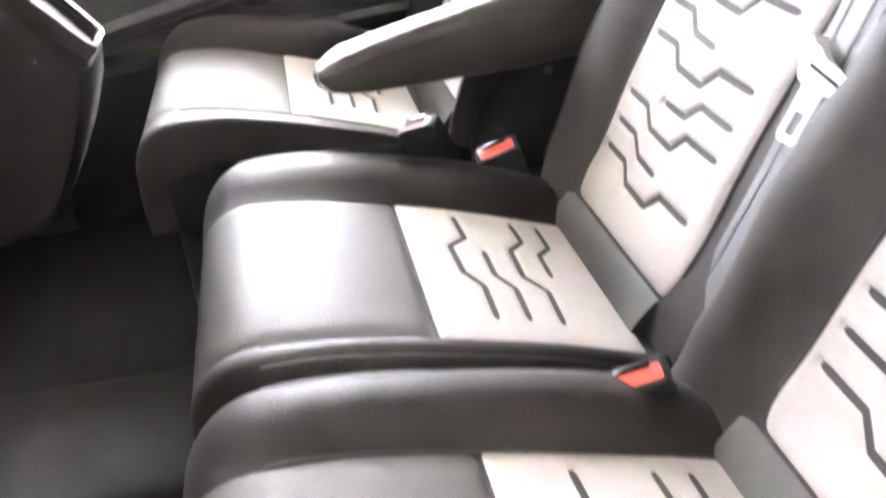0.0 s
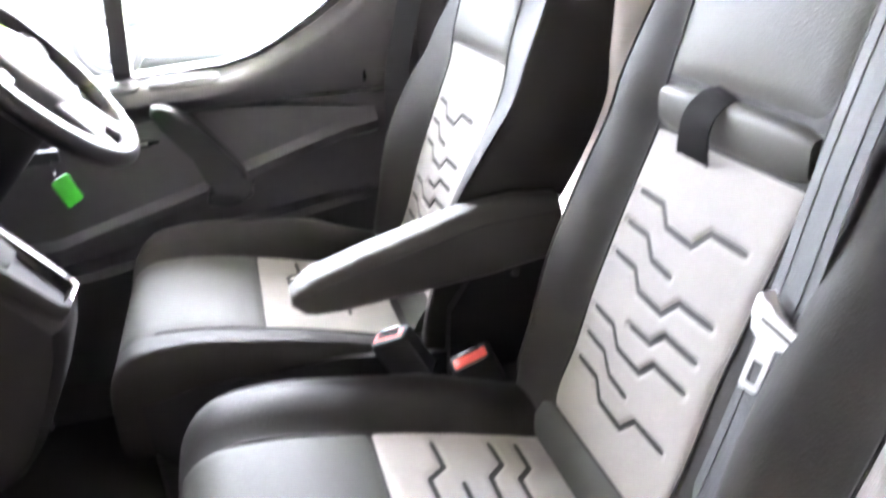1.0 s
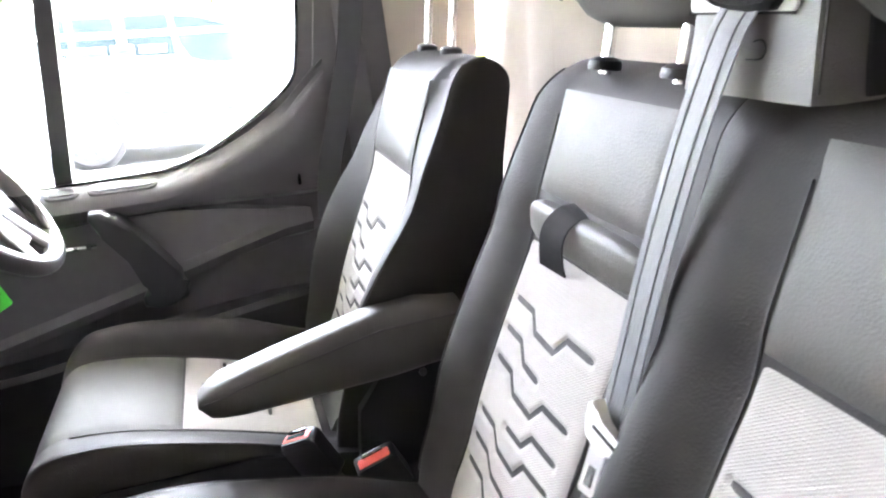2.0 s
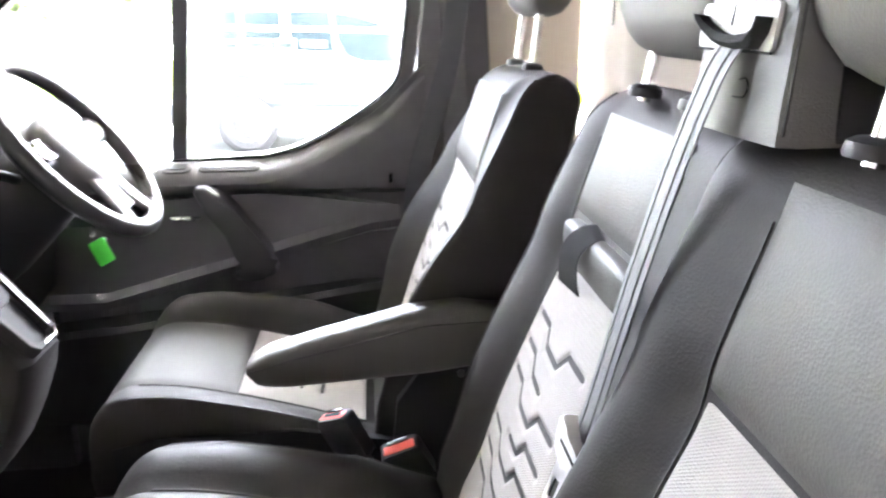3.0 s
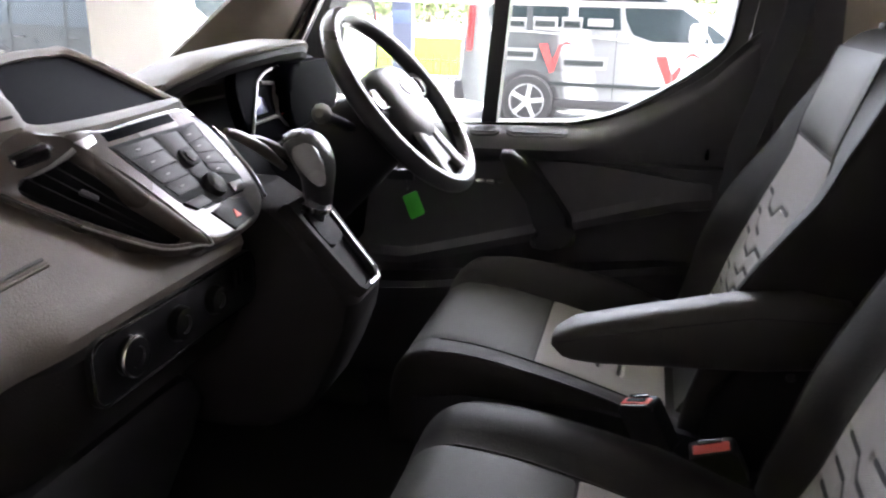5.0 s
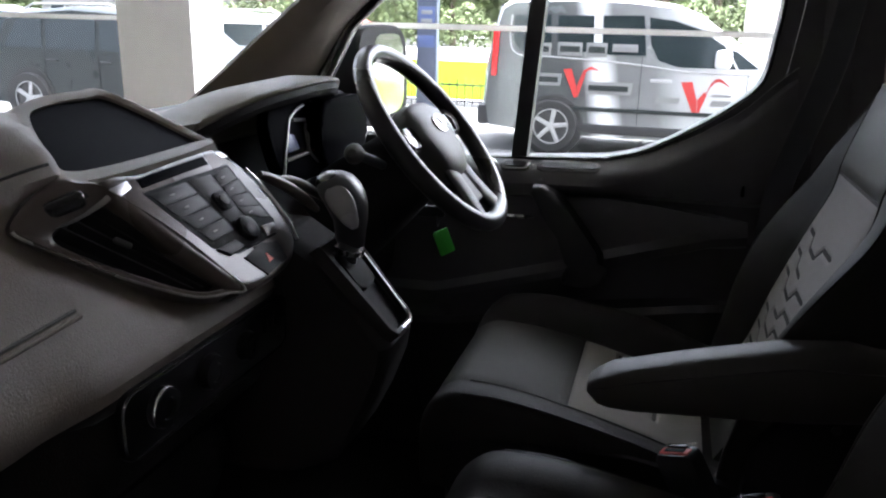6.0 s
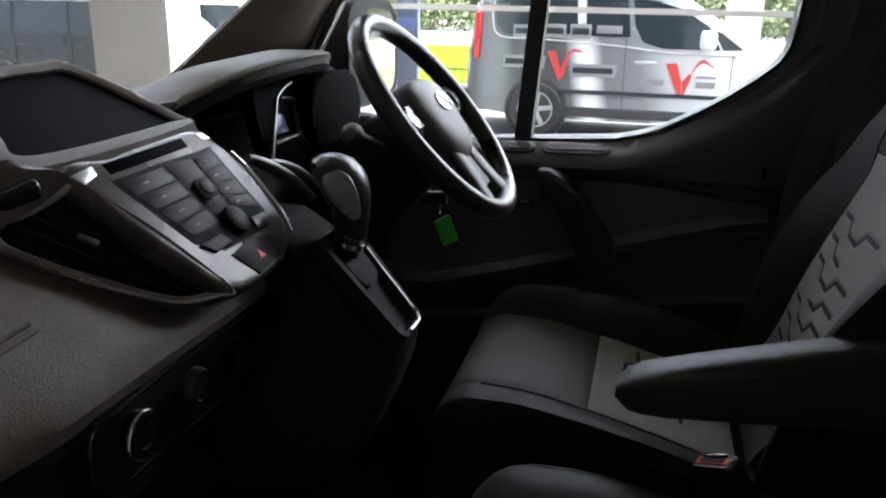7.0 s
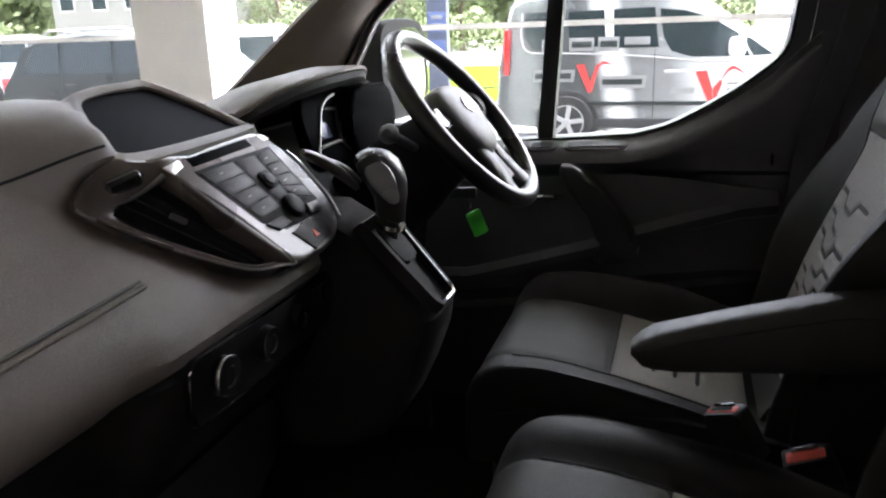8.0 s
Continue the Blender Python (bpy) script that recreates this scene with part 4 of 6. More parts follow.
for i, p in enumerate(bl):
    s = i / (len(bl) - 1)
    w = Vector((0.10, 0.99, 0.05 * (1 - s))) * 0.0235
    n = Vector((-0.0012, 0, 0))
    rows.append([p - w + n, p - w * 0.33 + n * 1.6, p + w * 0.33 + n * 1.6, p + w + n, p + w, p - w])
web = part("webbing", loft(rows), WEBBING, tower)
for k in (-0.5, 0.5):
    part("rib", tube([Vector(r[0]).lerp(Vector(r[3]), 0.5 + k / 2) + Vector((-0.0010, 0, 0)) for r in rows], 0.0005, 6), WEBRIB, web)
TG = frame_axes((0.386, -0.262, 0.628), (0.10, -0.97, -0.22), (0.25, -0.15, 0.95))
tg = part("tongue", prism([(-0.029, 0.000), (-0.031, 0.013), (-0.026, 0.019), (-0.018, 0.012), (-0.008, 0.007), (0.012, 0.006), (0.022, 0.012), (0.030, 0.009), (0.030, -0.003), (0.018, -0.010), (0.002, -0.011), (-0.010, -0.017), (-0.022, -0.013)], 0.014, 0.004, 3), PALE, tower, "pale plastic belt tongue", m=TG @ pose(0, 0, -0.006))
part("belt_slot", rbox(0.001, 0.001, 0.0135, 0.034, 0.004, 0.002, 0.001), MATTE, tg, "dark belt slot")
PL = frame_axes((0.372, -0.253, 0.592), (0.30, -0.93, -0.12), (0.35, -0.10, 0.93))
ou = [(-0.0115, 0.030), (-0.0115, -0.016), (-0.009, -0.020), (0.009, -0.020), (0.0115, -0.016), (0.0115, 0.030)]
nn = [(-0.0062, 0.008), (-0.0062, -0.012), (-0.005, -0.0135), (0.005, -0.0135), (0.0062, -0.012), (0.0062, 0.008)]
rings = [[(x, y, z) for x, y in q] for q, z in ((nn, -0.001), (nn, 0.001), (ou, 0.001), (ou, -0.001), (nn, -0.001))]
part("tongue_plate", loft(rings, caps=False), STEEL, tower, "bright steel latch plate with a slot", smooth=False, m=PL @ Matrix.Diagonal((0.75, 0.9, 1, 1)))

# driver's belt on the pillar
db = root("seat_belt", "dark grey driver's belt hanging on the door pillar", "seat belt")
rows = []
for p in smooth_poly([(0.43, 0.795, 1.22), (0.41, 0.785, 1.05), (0.385, 0.775, 0.90), (0.345, 0.77, 0.76), (0.315, 0.765, 0.65), (0.30, 0.75, 0.45), (0.30, 0.72, 0.20), (0.30, 0.71, 0.05)], 5):
    p = Vector(p)
    rows.append([p + Vector((-0.022, 0.004, 0)), p + Vector((0.022, -0.004, 0)), p + Vector((0.022, -0.002, 0)), p + Vector((-0.022, 0.006, 0))])
db_web = part("webbing", loft(rows), mat("dark_webbing", (0.05, 0.052, 0.058), 0.6, var=0.1, bump=0.5, bscale=900), db)
for k in (0, 1):
    part("edge_stitch", tube([r[k] for r in rows], 0.0012, 6), WEBBING, db_web, "paler woven edge")


def buckle(label, at, toward, right, s=1.0, framed=False):
    """A seat-belt buckle on its stalk, with a red press button at the head."""
    th = root("seat_buckle", label, "seat belt buckle", "seat belt buckles")
    m = frame_axes(at, right, toward)
    body = part("body", prism(rounded_rect(0.058 * s, 0.075 * s, 0.008), 0.024, 0.005), PLASTIC, th, m=m @ pose(0, -0.034, -0.014))
    part("button", rbox(0, 0, 0, 0.046 * s, 0.011, 0.015, 0.003), RED, body, "red press button", m=pose(0, 0.034, 0.013))
    part("slot", rbox(0, 0, 0, 0.030 * s, 0.006, 0.005, 0.001), GLOSS, body, m=pose(0, 0.040, 0.006))
    if framed:
        part("inset", rbox(0, 0, 0, 0.032 * s, 0.003, 0.0075, 0.001), MATTE, body, "dark slot in the red button", m=pose(0, 0.0390, 0.0135))
        part("inset", rbox(0, 0, 0, 0.032 * s, 0.005, 0.003, 0.001), MATTE, body, "dark slot in the red button", m=pose(0, 0.0345, 0.0200))
    o = Vector(at)
    part("stalk", tube([o - Vector(toward).normalized() * 0.06, o - Vector(toward).normalized() * 0.12 + Vector((0.01, 0, -0.03)), o - Vector(toward).normalized() * 0.14 + Vector((0.02, 0, -0.12))], 0.012, 8), PLASTIC, th)
    return th


buckle("black buckle with a red button beside the driver's cushion", (0.158, 0.196, 0.425), (-0.55, 0.1, 0.83), (0.75, -0.55, 0.38), framed=True)
buckle("black buckle with a red button between the seats", (0.250, 0.135, 0.405), (-0.35, -0.35, 0.86), (0.93, -0.1, 0.36))
buckle("black buckle with a red button between the passenger cushions", (0.240, -0.305, 0.405), (-0.5, -0.25, 0.83), (0.92, -0.15, 0.36))

# ---- dashboard ----
dash = root("dashboard", "grey-brown moulded dashboard with centre stack", "dashboard")
PASS = [(-1.00, 0.765), (-0.80, 0.830), (-0.65, 0.865), (-0.55, 0.874), (-0.495, 0.867), (-0.465, 0.852), (-0.447, 0.832), (-0.433, 0.812), (-0.419, 0.795), (-0.393, 0.765), (-0.355, 0.728), (-0.328, 0.697), (-0.315, 0.680), (-0.311, 0.665), (-0.318, 0.650), (-0.42, 0.640), (-0.60, 0.60), (-0.95, 0.60)]
DRIV = [(-1.00, 0.765), (-0.85, 0.800), (-0.74, 0.812), (-0.66, 0.815), (-0.60, 0.815), (-0.565, 0.812), (-0.54, 0.806), (-0.525, 0.796), (-0.51, 0.775), (-0.49, 0.74), (-0.465, 0.70), (-0.44, 0.66), (-0.42, 0.62), (-0.42, 0.60), (-0.43, 0.58), (-0.50, 0.56), (-0.60, 0.55), (-0.95, 0.55)]


CENT = [(-1.00, 0.765), (-0.80, 0.805), (-0.65, 0.815), (-0.55, 0.800), (-0.495, 0.785), (-0.465, 0.775), (-0.447, 0.770), (-0.433, 0.765)] + PASS[8:9] + [(-0.405, 0.765), (-0.370, 0.725), (-0.328, 0.697), (-0.315, 0.680), (-0.311, 0.665), (-0.318, 0.650), (-0.42, 0.640), (-0.60, 0.60), (-0.95, 0.60)]
CENT[8] = (-0.420, 0.770)


def step(x, a, b):
    k = min(1.0, max(0.0, (x - a) / (b - a)))
    return k * k * (3 - 2 * k)


def dash_ring(y):
    k = step(y, 0.0, 0.12)
    bow = 0.05 * max(0.0, (abs(y) - 0.45) / 0.4) ** 2
    out = []
    for i, (p, d, m) in enumerate(zip(PASS, DRIV, CENT)):
        # the top stays full up to the screen, the face falls away sooner
        c = (step(y, -0.130, -0.095) if i < 5 else step(y, -0.148, -0.11) if i == 5 else step(y, -0.165, -0.125)) * (1 - step(y, 0.02, 0.10))
        x, z = p[0] * (1 - k) + d[0] * k, p[1] * (1 - k) + d[1] * k
        out.append((x * (1 - c) + m[0] * c - bow, y, z * (1 - c) + m[1] * c))
    # the face swells where it meets the vent panel
    c = step(y, -0.130, -0.095)
    e = 0.012 * step(y, -0.45, -0.15) * (1 - c)
    for i, f in ((2, 0.3), (3, 0.7), (4, 0.9), (5, 0.9), (6, 0.5)):
        x, yy, z = out[i]
        out[i] = (x + 0.3 * f * e, yy, z + f * e)
    d = 0.024 * step(y, -0.30, -0.165) * (1 - step(y, -0.165, -0.125))
    for i, f in ((5, 0.4), (6, 0.9), (7, 1.0)):
        x, yy, z = out[i]
        out[i] = (x + 0.75 * f * d, yy, z + 0.66 * f * d)
    # left of the heater panel the face rolls softly under
    g = 1 - step(y, -0.32, -0.255)
    for i, (gx, gz) in enumerate(((-0.352, 0.7255), (-0.333, 0.700), (-0.323, 0.680), (-0.321, 0.664), (-0.328, 0.648), (-0.350, 0.632), (-0.60, 0.60)), 10):
        x, yy, z = out[i]
        out[i] = (x * (1 - g) + (gx - bow) * g, yy, z * (1 - g) + gz * g)
    # and makes room for the vent itself
    for i, f in ((8, 0.015 * step(y, -0.215, -0.195)), (9, 0.018 * step(y, -0.195, -0.175)), (10, 0.015 * step(y, -0.160, -0.140))):
        x, yy, z = out[i]
        out[i] = (x - 0.75 * f, yy, z - 0.66 * f)
    return out


part("upper_body", loft([dash_ring(y) for y in np.linspace(-0.83, 0.075, 90)]), DASH, dash)
right = [dash_ring(y) for y in np.linspace(0.075, 0.83, 36)]
part("driver_top_pad", loft([r[:8] + [(r[7][0] - 0.02, r[7][1], r[7][2] - 0.03), (r[0][0], r[0][1], r[0][2] - 0.03)] for r in right]), DASH, dash, "grey-brown top pad before the driver")
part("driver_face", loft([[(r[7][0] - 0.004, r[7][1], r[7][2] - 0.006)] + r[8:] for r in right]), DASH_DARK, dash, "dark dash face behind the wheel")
# crease and long trim groove on the passenger face, the groove's shade drawn darker
part("groove_shade", tube(smooth_poly([(-0.350, -0.240, 0.7275), (-0.3468, -0.34, 0.7230), (-0.3435, -0.48, 0.7195), (-0.345, -0.80, 0.7190)], 8), 0.0019, 8), TOWER, dash, "darker tube painting the shade in the trim groove")
part("upper_crease", tube([Vector(dash_ring(y)[6]).lerp(Vector(dash_ring(y)[7]), 0.6) + Vector((0.0003, 0, 0.0003)) for y in np.linspace(-0.80, -0.172, 60)], 0.0015, 6), DASH_DARK, dash)
part("groove_lip", tube(smooth_poly([(-0.3468, -0.238, 0.7225), (-0.3436, -0.34, 0.7180), (-0.3403, -0.48, 0.7145), (-0.3418, -0.80, 0.7140)], 8), 0.0024, 8), DASH, dash, "rounded lip under the groove")
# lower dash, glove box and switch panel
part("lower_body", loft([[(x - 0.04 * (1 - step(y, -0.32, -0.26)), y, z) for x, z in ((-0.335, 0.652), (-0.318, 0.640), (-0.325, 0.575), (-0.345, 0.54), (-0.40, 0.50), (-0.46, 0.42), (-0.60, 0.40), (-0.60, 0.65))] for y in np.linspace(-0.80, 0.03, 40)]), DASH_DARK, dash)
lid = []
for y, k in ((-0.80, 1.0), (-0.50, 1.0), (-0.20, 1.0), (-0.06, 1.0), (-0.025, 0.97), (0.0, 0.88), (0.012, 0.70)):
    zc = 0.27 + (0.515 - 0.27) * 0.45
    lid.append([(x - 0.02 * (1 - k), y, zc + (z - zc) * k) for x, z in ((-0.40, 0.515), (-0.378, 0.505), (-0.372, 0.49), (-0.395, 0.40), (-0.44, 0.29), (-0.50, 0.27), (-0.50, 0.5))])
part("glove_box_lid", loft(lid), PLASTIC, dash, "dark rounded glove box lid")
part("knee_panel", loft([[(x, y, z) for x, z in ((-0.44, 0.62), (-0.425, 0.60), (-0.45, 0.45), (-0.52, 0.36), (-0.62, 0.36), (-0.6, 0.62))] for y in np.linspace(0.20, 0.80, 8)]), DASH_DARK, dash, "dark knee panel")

# climate control panel
SW = frame_axes((-0.3185, -0.096, 0.619), (0, 1, 0), (0.03, 0, 1))
cp = part("control_panel", prism(rounded_rect(0.30, 0.068, 0.018), 0.006, 0.002), KNOB, dash, "gloss black heater control panel", m=SW)
part("panel_rim", tube([(x, y, 0.006) for x, y in rounded_rect(0.296, 0.064, 0.017)], 0.0016, 6, closed=True), GLOSS, cp, "thin gloss rim of the panel")
for x, r in ((-0.098, 0.0195), (-0.018, 0.018), (0.052, 0.016)):
    kn = part("knob", lathe([(r, 0), (r, 0.007), (r * 0.93, 0.010), (r * 0.55, 0.0105), (r * 0.5, 0.008)], 28), KNOB, cp, "round black heater knob", m=pose(x, 0.002, 0.006))
    part("ring", lathe([(r + 0.0005, 0.0), (r + 0.0012, 0.001), (r + 0.0012, 0.003), (r + 0.0005, 0.005)], 32, False), CHROME if x < -0.05 else KNOB, kn, "chrome knob ring", m=pose(0, 0, 0.0045 if x < -0.05 else 0.0))
for x in (0.098, 0.112, 0.126):
    part("switch_button", rbox(0, 0, 0, 0.010, 0.022, 0.003, 0.001), KNOB, cp, m=pose(x, 0.010, 0.0065))

# screen hood on the dash top
TLs, BRs, BLs = Vector((-0.502, -0.103, 0.871)), Vector((-0.420, 0.055, 0.829)), Vector((-0.420, -0.142, 0.827))
hood_o = [Vector(p) for p in ((-0.505, -0.122, 0.872), (-0.524, -0.072, 0.885), (-0.527, 0.0, 0.8885), (-0.518, 0.040, 0.885), (-0.424, 0.072, 0.834), (-0.404, 0.056, 0.823), (-0.402, -0.150, 0.819), (-0.437, -0.158, 0.835))]
hood_i = [Vector(p) for p in ((-0.501, -0.102, 0.870), (-0.5165, -0.060, 0.8785), (-0.518, -0.002, 0.881), (-0.509, 0.034, 0.877), (-0.425, 0.060, 0.832), (-0.4165, 0.048, 0.8275), (-0.4165, -0.136, 0.8255), (-0.445, -0.140, 0.840))]
skirt = [Vector(p) for p in ((-0.515, -0.148, 0.835), (-0.565, -0.13, 0.840), (-0.60, 0.03, 0.845), (-0.575, 0.055, 0.833), (-0.425, 0.10, 0.771), (-0.404, 0.08, 0.767), (-0.402, -0.160, 0.775), (-0.425, -0.182, 0.780))]
loops = [smooth_loop(r, 6) for r in (skirt, [p.lerp(q, 0.6) + Vector((0, 0, 0.003)) for p, q in zip(hood_o, skirt)], [p.lerp(q, 0.25) + Vector((0, 0, 0.003)) for p, q in zip(hood_o, skirt)], hood_o, [p.lerp(q, 0.5) + Vector((0, 0, 0.002)) for p, q in zip(hood_o, hood_i)], hood_i, [p + Vector((-0.006, 0, -0.008)) for p in hood_i])]
part("screen_hood", loft(loops, caps=False), DASH, dash, "moulded screen hood")
dn = (BRs - BLs).cross(TLs - BLs).normalized()
flat = [p - dn * (p - BLs).dot(dn) for p in loops[5]]
part("display", loft([[p - dn * 0.003 for p in flat], [p - dn * 0.010 for p in flat]]), SCREEN, dash, "dark unlit display", smooth=False)

# centre stack: a sloping trim panel with controls
A, B = Vector((-0.388, -0.148, 0.817)), Vector((-0.398, 0.064, 0.825))
C, D = Vector((-0.292, -0.072, 0.697)), Vector((-0.282, 0.040, 0.705))
ST = frame_axes((A + B + C + D) / 4, B - A, A - C)
outline = [(-0.118, 0.072), (-0.060, 0.0755), (-0.0116, 0.076), (0.045, 0.0755), (0.086, 0.071), (0.108, 0.040), (0.114, 0.010), (0.110, -0.040), (0.097, -0.066), (0.064, -0.084), (0.020, -0.088), (-0.024, -0.086), (-0.050, -0.079), (-0.066, -0.062)]
edge = smooth_loop([(x, y, 0) for x, y in outline], 4)[::-1]
sk = part("centre_panel", loft([[(p.x * k, p.y * k, z) for p in edge] for k, z in ((0.82, 0.0), (0.97, 0.036), (0.995, 0.046), (1.0, 0.0505), (0.992, 0.0545), (0.975, 0.0575), (0.945, 0.0592), (0.89, 0.060))]), STACK, dash, "dark satin centre stack trim", m=ST @ pose(0, 0, -0.058))
TOP = 0.060


def plate(name, quad, h, mat_, lab="", bev=0.0014, base=0.0):
    """A raised key or plate with its corners given on the stack's face."""
    c = (sum(x for x, y in quad) / len(quad), sum(y for x, y in quad) / len(quad))
    q = [(x - c[0], y - c[1]) for x, y in quad]
    area = sum(q[i - 1][0] * q[i][1] - q[i][0] * q[i - 1][1] for i in range(len(q)))
    return part(name, prism(q if area > 0 else q[::-1], h, bev), mat_, sk, lab, m=pose(c[0], c[1], TOP + base - 0.0008))


def lerp2(a, b, t):
    return (a[0] + (b[0] - a[0]) * t, a[1] + (b[1] - a[1]) * t)


plate("disc_slot", [(-0.0745, 0.0705), (0.049, 0.0685), (0.049, 0.0575), (-0.0745, 0.0595)], 0.0014, SCREEN, "black disc slot", 0.0005)
# silver tabs draw the glints at the panel's upper corners
plate("glint_tab", [(-0.116, 0.070), (-0.086, 0.0725), (-0.088, 0.063), (-0.108, 0.059)], 0.0012, SILVER, "silver tab painting a glint on the trim corner")
plate("glint_tab", [(0.074, 0.069), (0.088, 0.067), (0.094, 0.057), (0.080, 0.059)], 0.0012, SILVER, "silver tab painting a glint on the trim corner")
plate("keypad", [(-0.080, 0.0545), (-0.006, 0.053), (0.040, 0.0505), (0.080, 0.050), (0.083, -0.034), (0.066, -0.050), (-0.020, -0.046), (-0.050, -0.026)], 0.0012, MATTE, "black keypad surround", 0.0005)
for r in range(4):
    t0, t1 = r / 4 + 0.010, (r + 1) / 4 - 0.010
    La, Lb, Lc, Ld = (-0.0752, 0.051), (-0.0434, -0.0214), (-0.0101, 0.0492), (0.0027, -0.0213)
    plate("key", [lerp2(La, Lb, t0), lerp2(Lc, Ld, t0), lerp2(Lc, Ld, t1), lerp2(La, Lb, t1)], 0.0020, KEYCAP)
    Ra, Rb, Rc, Rd = (0.0405, 0.0441), (0.0385, -0.0163), (0.0755, 0.047), (0.0773, -0.0301)
    plate("key", [lerp2(Ra, Rb, t0), lerp2(Rc, Rd, t0), lerp2(Rc, Rd, t1), lerp2(Ra, Rb, t1)], 0.0020, KEYCAP)
for r in range(4):
    for (a, b, c, d), f in ((((-0.0752, 0.051), (-0.0434, -0.0214), (-0.0101, 0.0492), (0.0027, -0.0213)), 0.42), (((0.0405, 0.0441), (0.0385, -0.0163), (0.0755, 0.047), (0.0773, -0.0301)), 0.35)):
        q = lerp2(lerp2(a, b, (r + 0.5) / 4), lerp2(c, d, (r + 0.5) / 4), f)
        part("legend", rbox(0, 0, 0, 0.008, 0.0016, 0.0004, 0), HUB, sk, "pale unreadable legend", m=pose(q[0], q[1], TOP + 0.0013))
plate("menu_plate", [(-0.0065, 0.0490), (0.0375, 0.0460), (0.0345, -0.012), (0.0065, -0.0125)], 0.0018, KEYCAP)
dl = part("dial", prism(rounded_rect(0.027, 0.023, 0.007), 0.0032, 0.0014), MATTE, sk, "rounded menu dial", m=pose(0.020, 0.0127, TOP + 0.0012))
part("dial_centre", prism(rounded_rect(0.016, 0.013, 0.005), 0.0020, 0.0010), KEYCAP, dl, m=pose(0, 0, 0.0028))
part("volume_knob", lathe([(0.0150, 0), (0.0150, 0.0045), (0.0138, 0.0070), (0.010, 0.0086), (0.004, 0.0092)], 28), KEYCAP, sk, "round black volume knob", m=pose(0.022, -0.0275, TOP + 0.0004))
plate("key", [(-0.048, -0.030), (-0.010, -0.031), (-0.004, -0.043), (-0.034, -0.043)], 0.004, KEYCAP)
plate("key", [(0.048, -0.033), (0.074, -0.036), (0.070, -0.048), (0.046, -0.046)], 0.004, STACK)
hb = plate("hazard_plate", [(-0.018, -0.052), (0.006, -0.052), (0.012, -0.048), (0.030, -0.048), (0.036, -0.054), (0.058, -0.056), (0.050, -0.080), (-0.002, -0.082)], 0.0025, KEYCAP, "black hazard switch plate")
part("hazard_mark", prism([(-0.0055, -0.0045), (0.0055, -0.0045), (0, 0.0055)], 0.001), RED, hb, "small red triangle", m=pose(-0.002, -0.008, 0.0022))
part("edge_strip", tube([ST @ Vector((p.x, p.y, 0.0005)) for p in smooth_poly([(0.110, 0.036, 0), (0.116, 0.010, 0), (0.112, -0.040, 0), (0.099, -0.068, 0)], 5)], 0.0022, 8), SILVER, dash, "bright edge strip")

# passenger-side air vent beside the stack
VM = frame_axes((-0.355, -0.145, 0.762), (0.096, 0.076, -0.120), (0.3, 0.9, 0.1))
vin = VM.inverted()
sgn = 1 if (vin @ Vector((0.3, -0.8, 1.2))).z > 0 else -1
vo = smooth_loop([(x, y, 0) for x, y in ((-0.058, 0.0250), (-0.074, 0.0150), (-0.088, 0.0040), (-0.095, -0.0200), (-0.096, -0.0460), (-0.090, -0.0630), (-0.068, -0.0605), (-0.0296, -0.0510), (0.0173, -0.0365), (0.0728, -0.0140), (0.1023, 0.0130), (0.1115, 0.0280), (0.0344, 0.0325), (-0.020, 0.0285))], 4)
vi = smooth_loop([(x, y, 0) for x, y in ((-0.0420, 0.0165), (-0.0470, 0.0080), (-0.0520, -0.0050), (-0.0585, -0.0220), (-0.0640, -0.0360), (-0.0625, -0.0450), (-0.0520, -0.0480), (-0.0200, -0.0405), (0.0150, -0.0295), (0.0676, -0.0100), (0.0930, 0.0110), (0.1020, 0.0215), (0.0340, 0.0262), (-0.0150, 0.0232))], 4)
def ring3(ps, h):
    return [(p.x, p.y, h * sgn) for p in ps]
cv = sum(vo, Vector()) / len(vo)
vent = part("vent_frame", loft([ring3([cv + (p - cv) * 1.04 for p in vo], -0.030), ring3(vo, 0.001), ring3([p.lerp(q, 0.15) for p, q in zip(vo, vi)], 0.0045), ring3([p.lerp(q, 0.7) for p, q in zip(vo, vi)], 0.004), ring3(vi, 0.001), ring3(vi, -0.028)], caps=False), STACK, dash, "dark satin vent surround", m=VM)
part("backing", loft([ring3(vi, -0.018), ring3(vi, -0.024)]), MATTE, vent)
for k in range(4):
    t = (k + 0.8) / 4.6
    a_ = Vector((-0.0645, -0.0430, 0)).lerp(Vector((-0.0425, 0.0190, 0)), t)
    b_ = Vector((0.0640, -0.0120, 0)).lerp(Vector((0.1000, 0.0230, 0)), t)
    n2 = Vector((-(b_ - a_).y, (b_ - a_).x, 0)).normalized()
    part("slat", loft([[(p - n2 * 0.0040 + Vector((0, 0, -0.017 * sgn))), (p + n2 * 0.0015 + Vector((0, 0, -0.004 * sgn))), (p + n2 * 0.0032 + Vector((0, 0, -0.004 * sgn))), (p - n2 * 0.0022 + Vector((0, 0, -0.017 * sgn)))] for p in (a_, a_.lerp(b_, 0.5), b_)]), MATTE, vent)
mid = Vector((-0.010, -0.008, -0.003 * sgn))
part("slider", rbox(0, 0, 0, 0.018, 0.006, 0.006, 0.002), PLASTIC_DOOR, vent, "small vent slider", m=Matrix.Translation(mid) @ pose(0, 0, 0, 0, 0, 14))
part("rim", tube([VM @ Vector((p.x, p.y, 0.003 * sgn)) for p in vo[20:46]], 0.0016, 6), SILVER, dash, "thin bright vent rim")
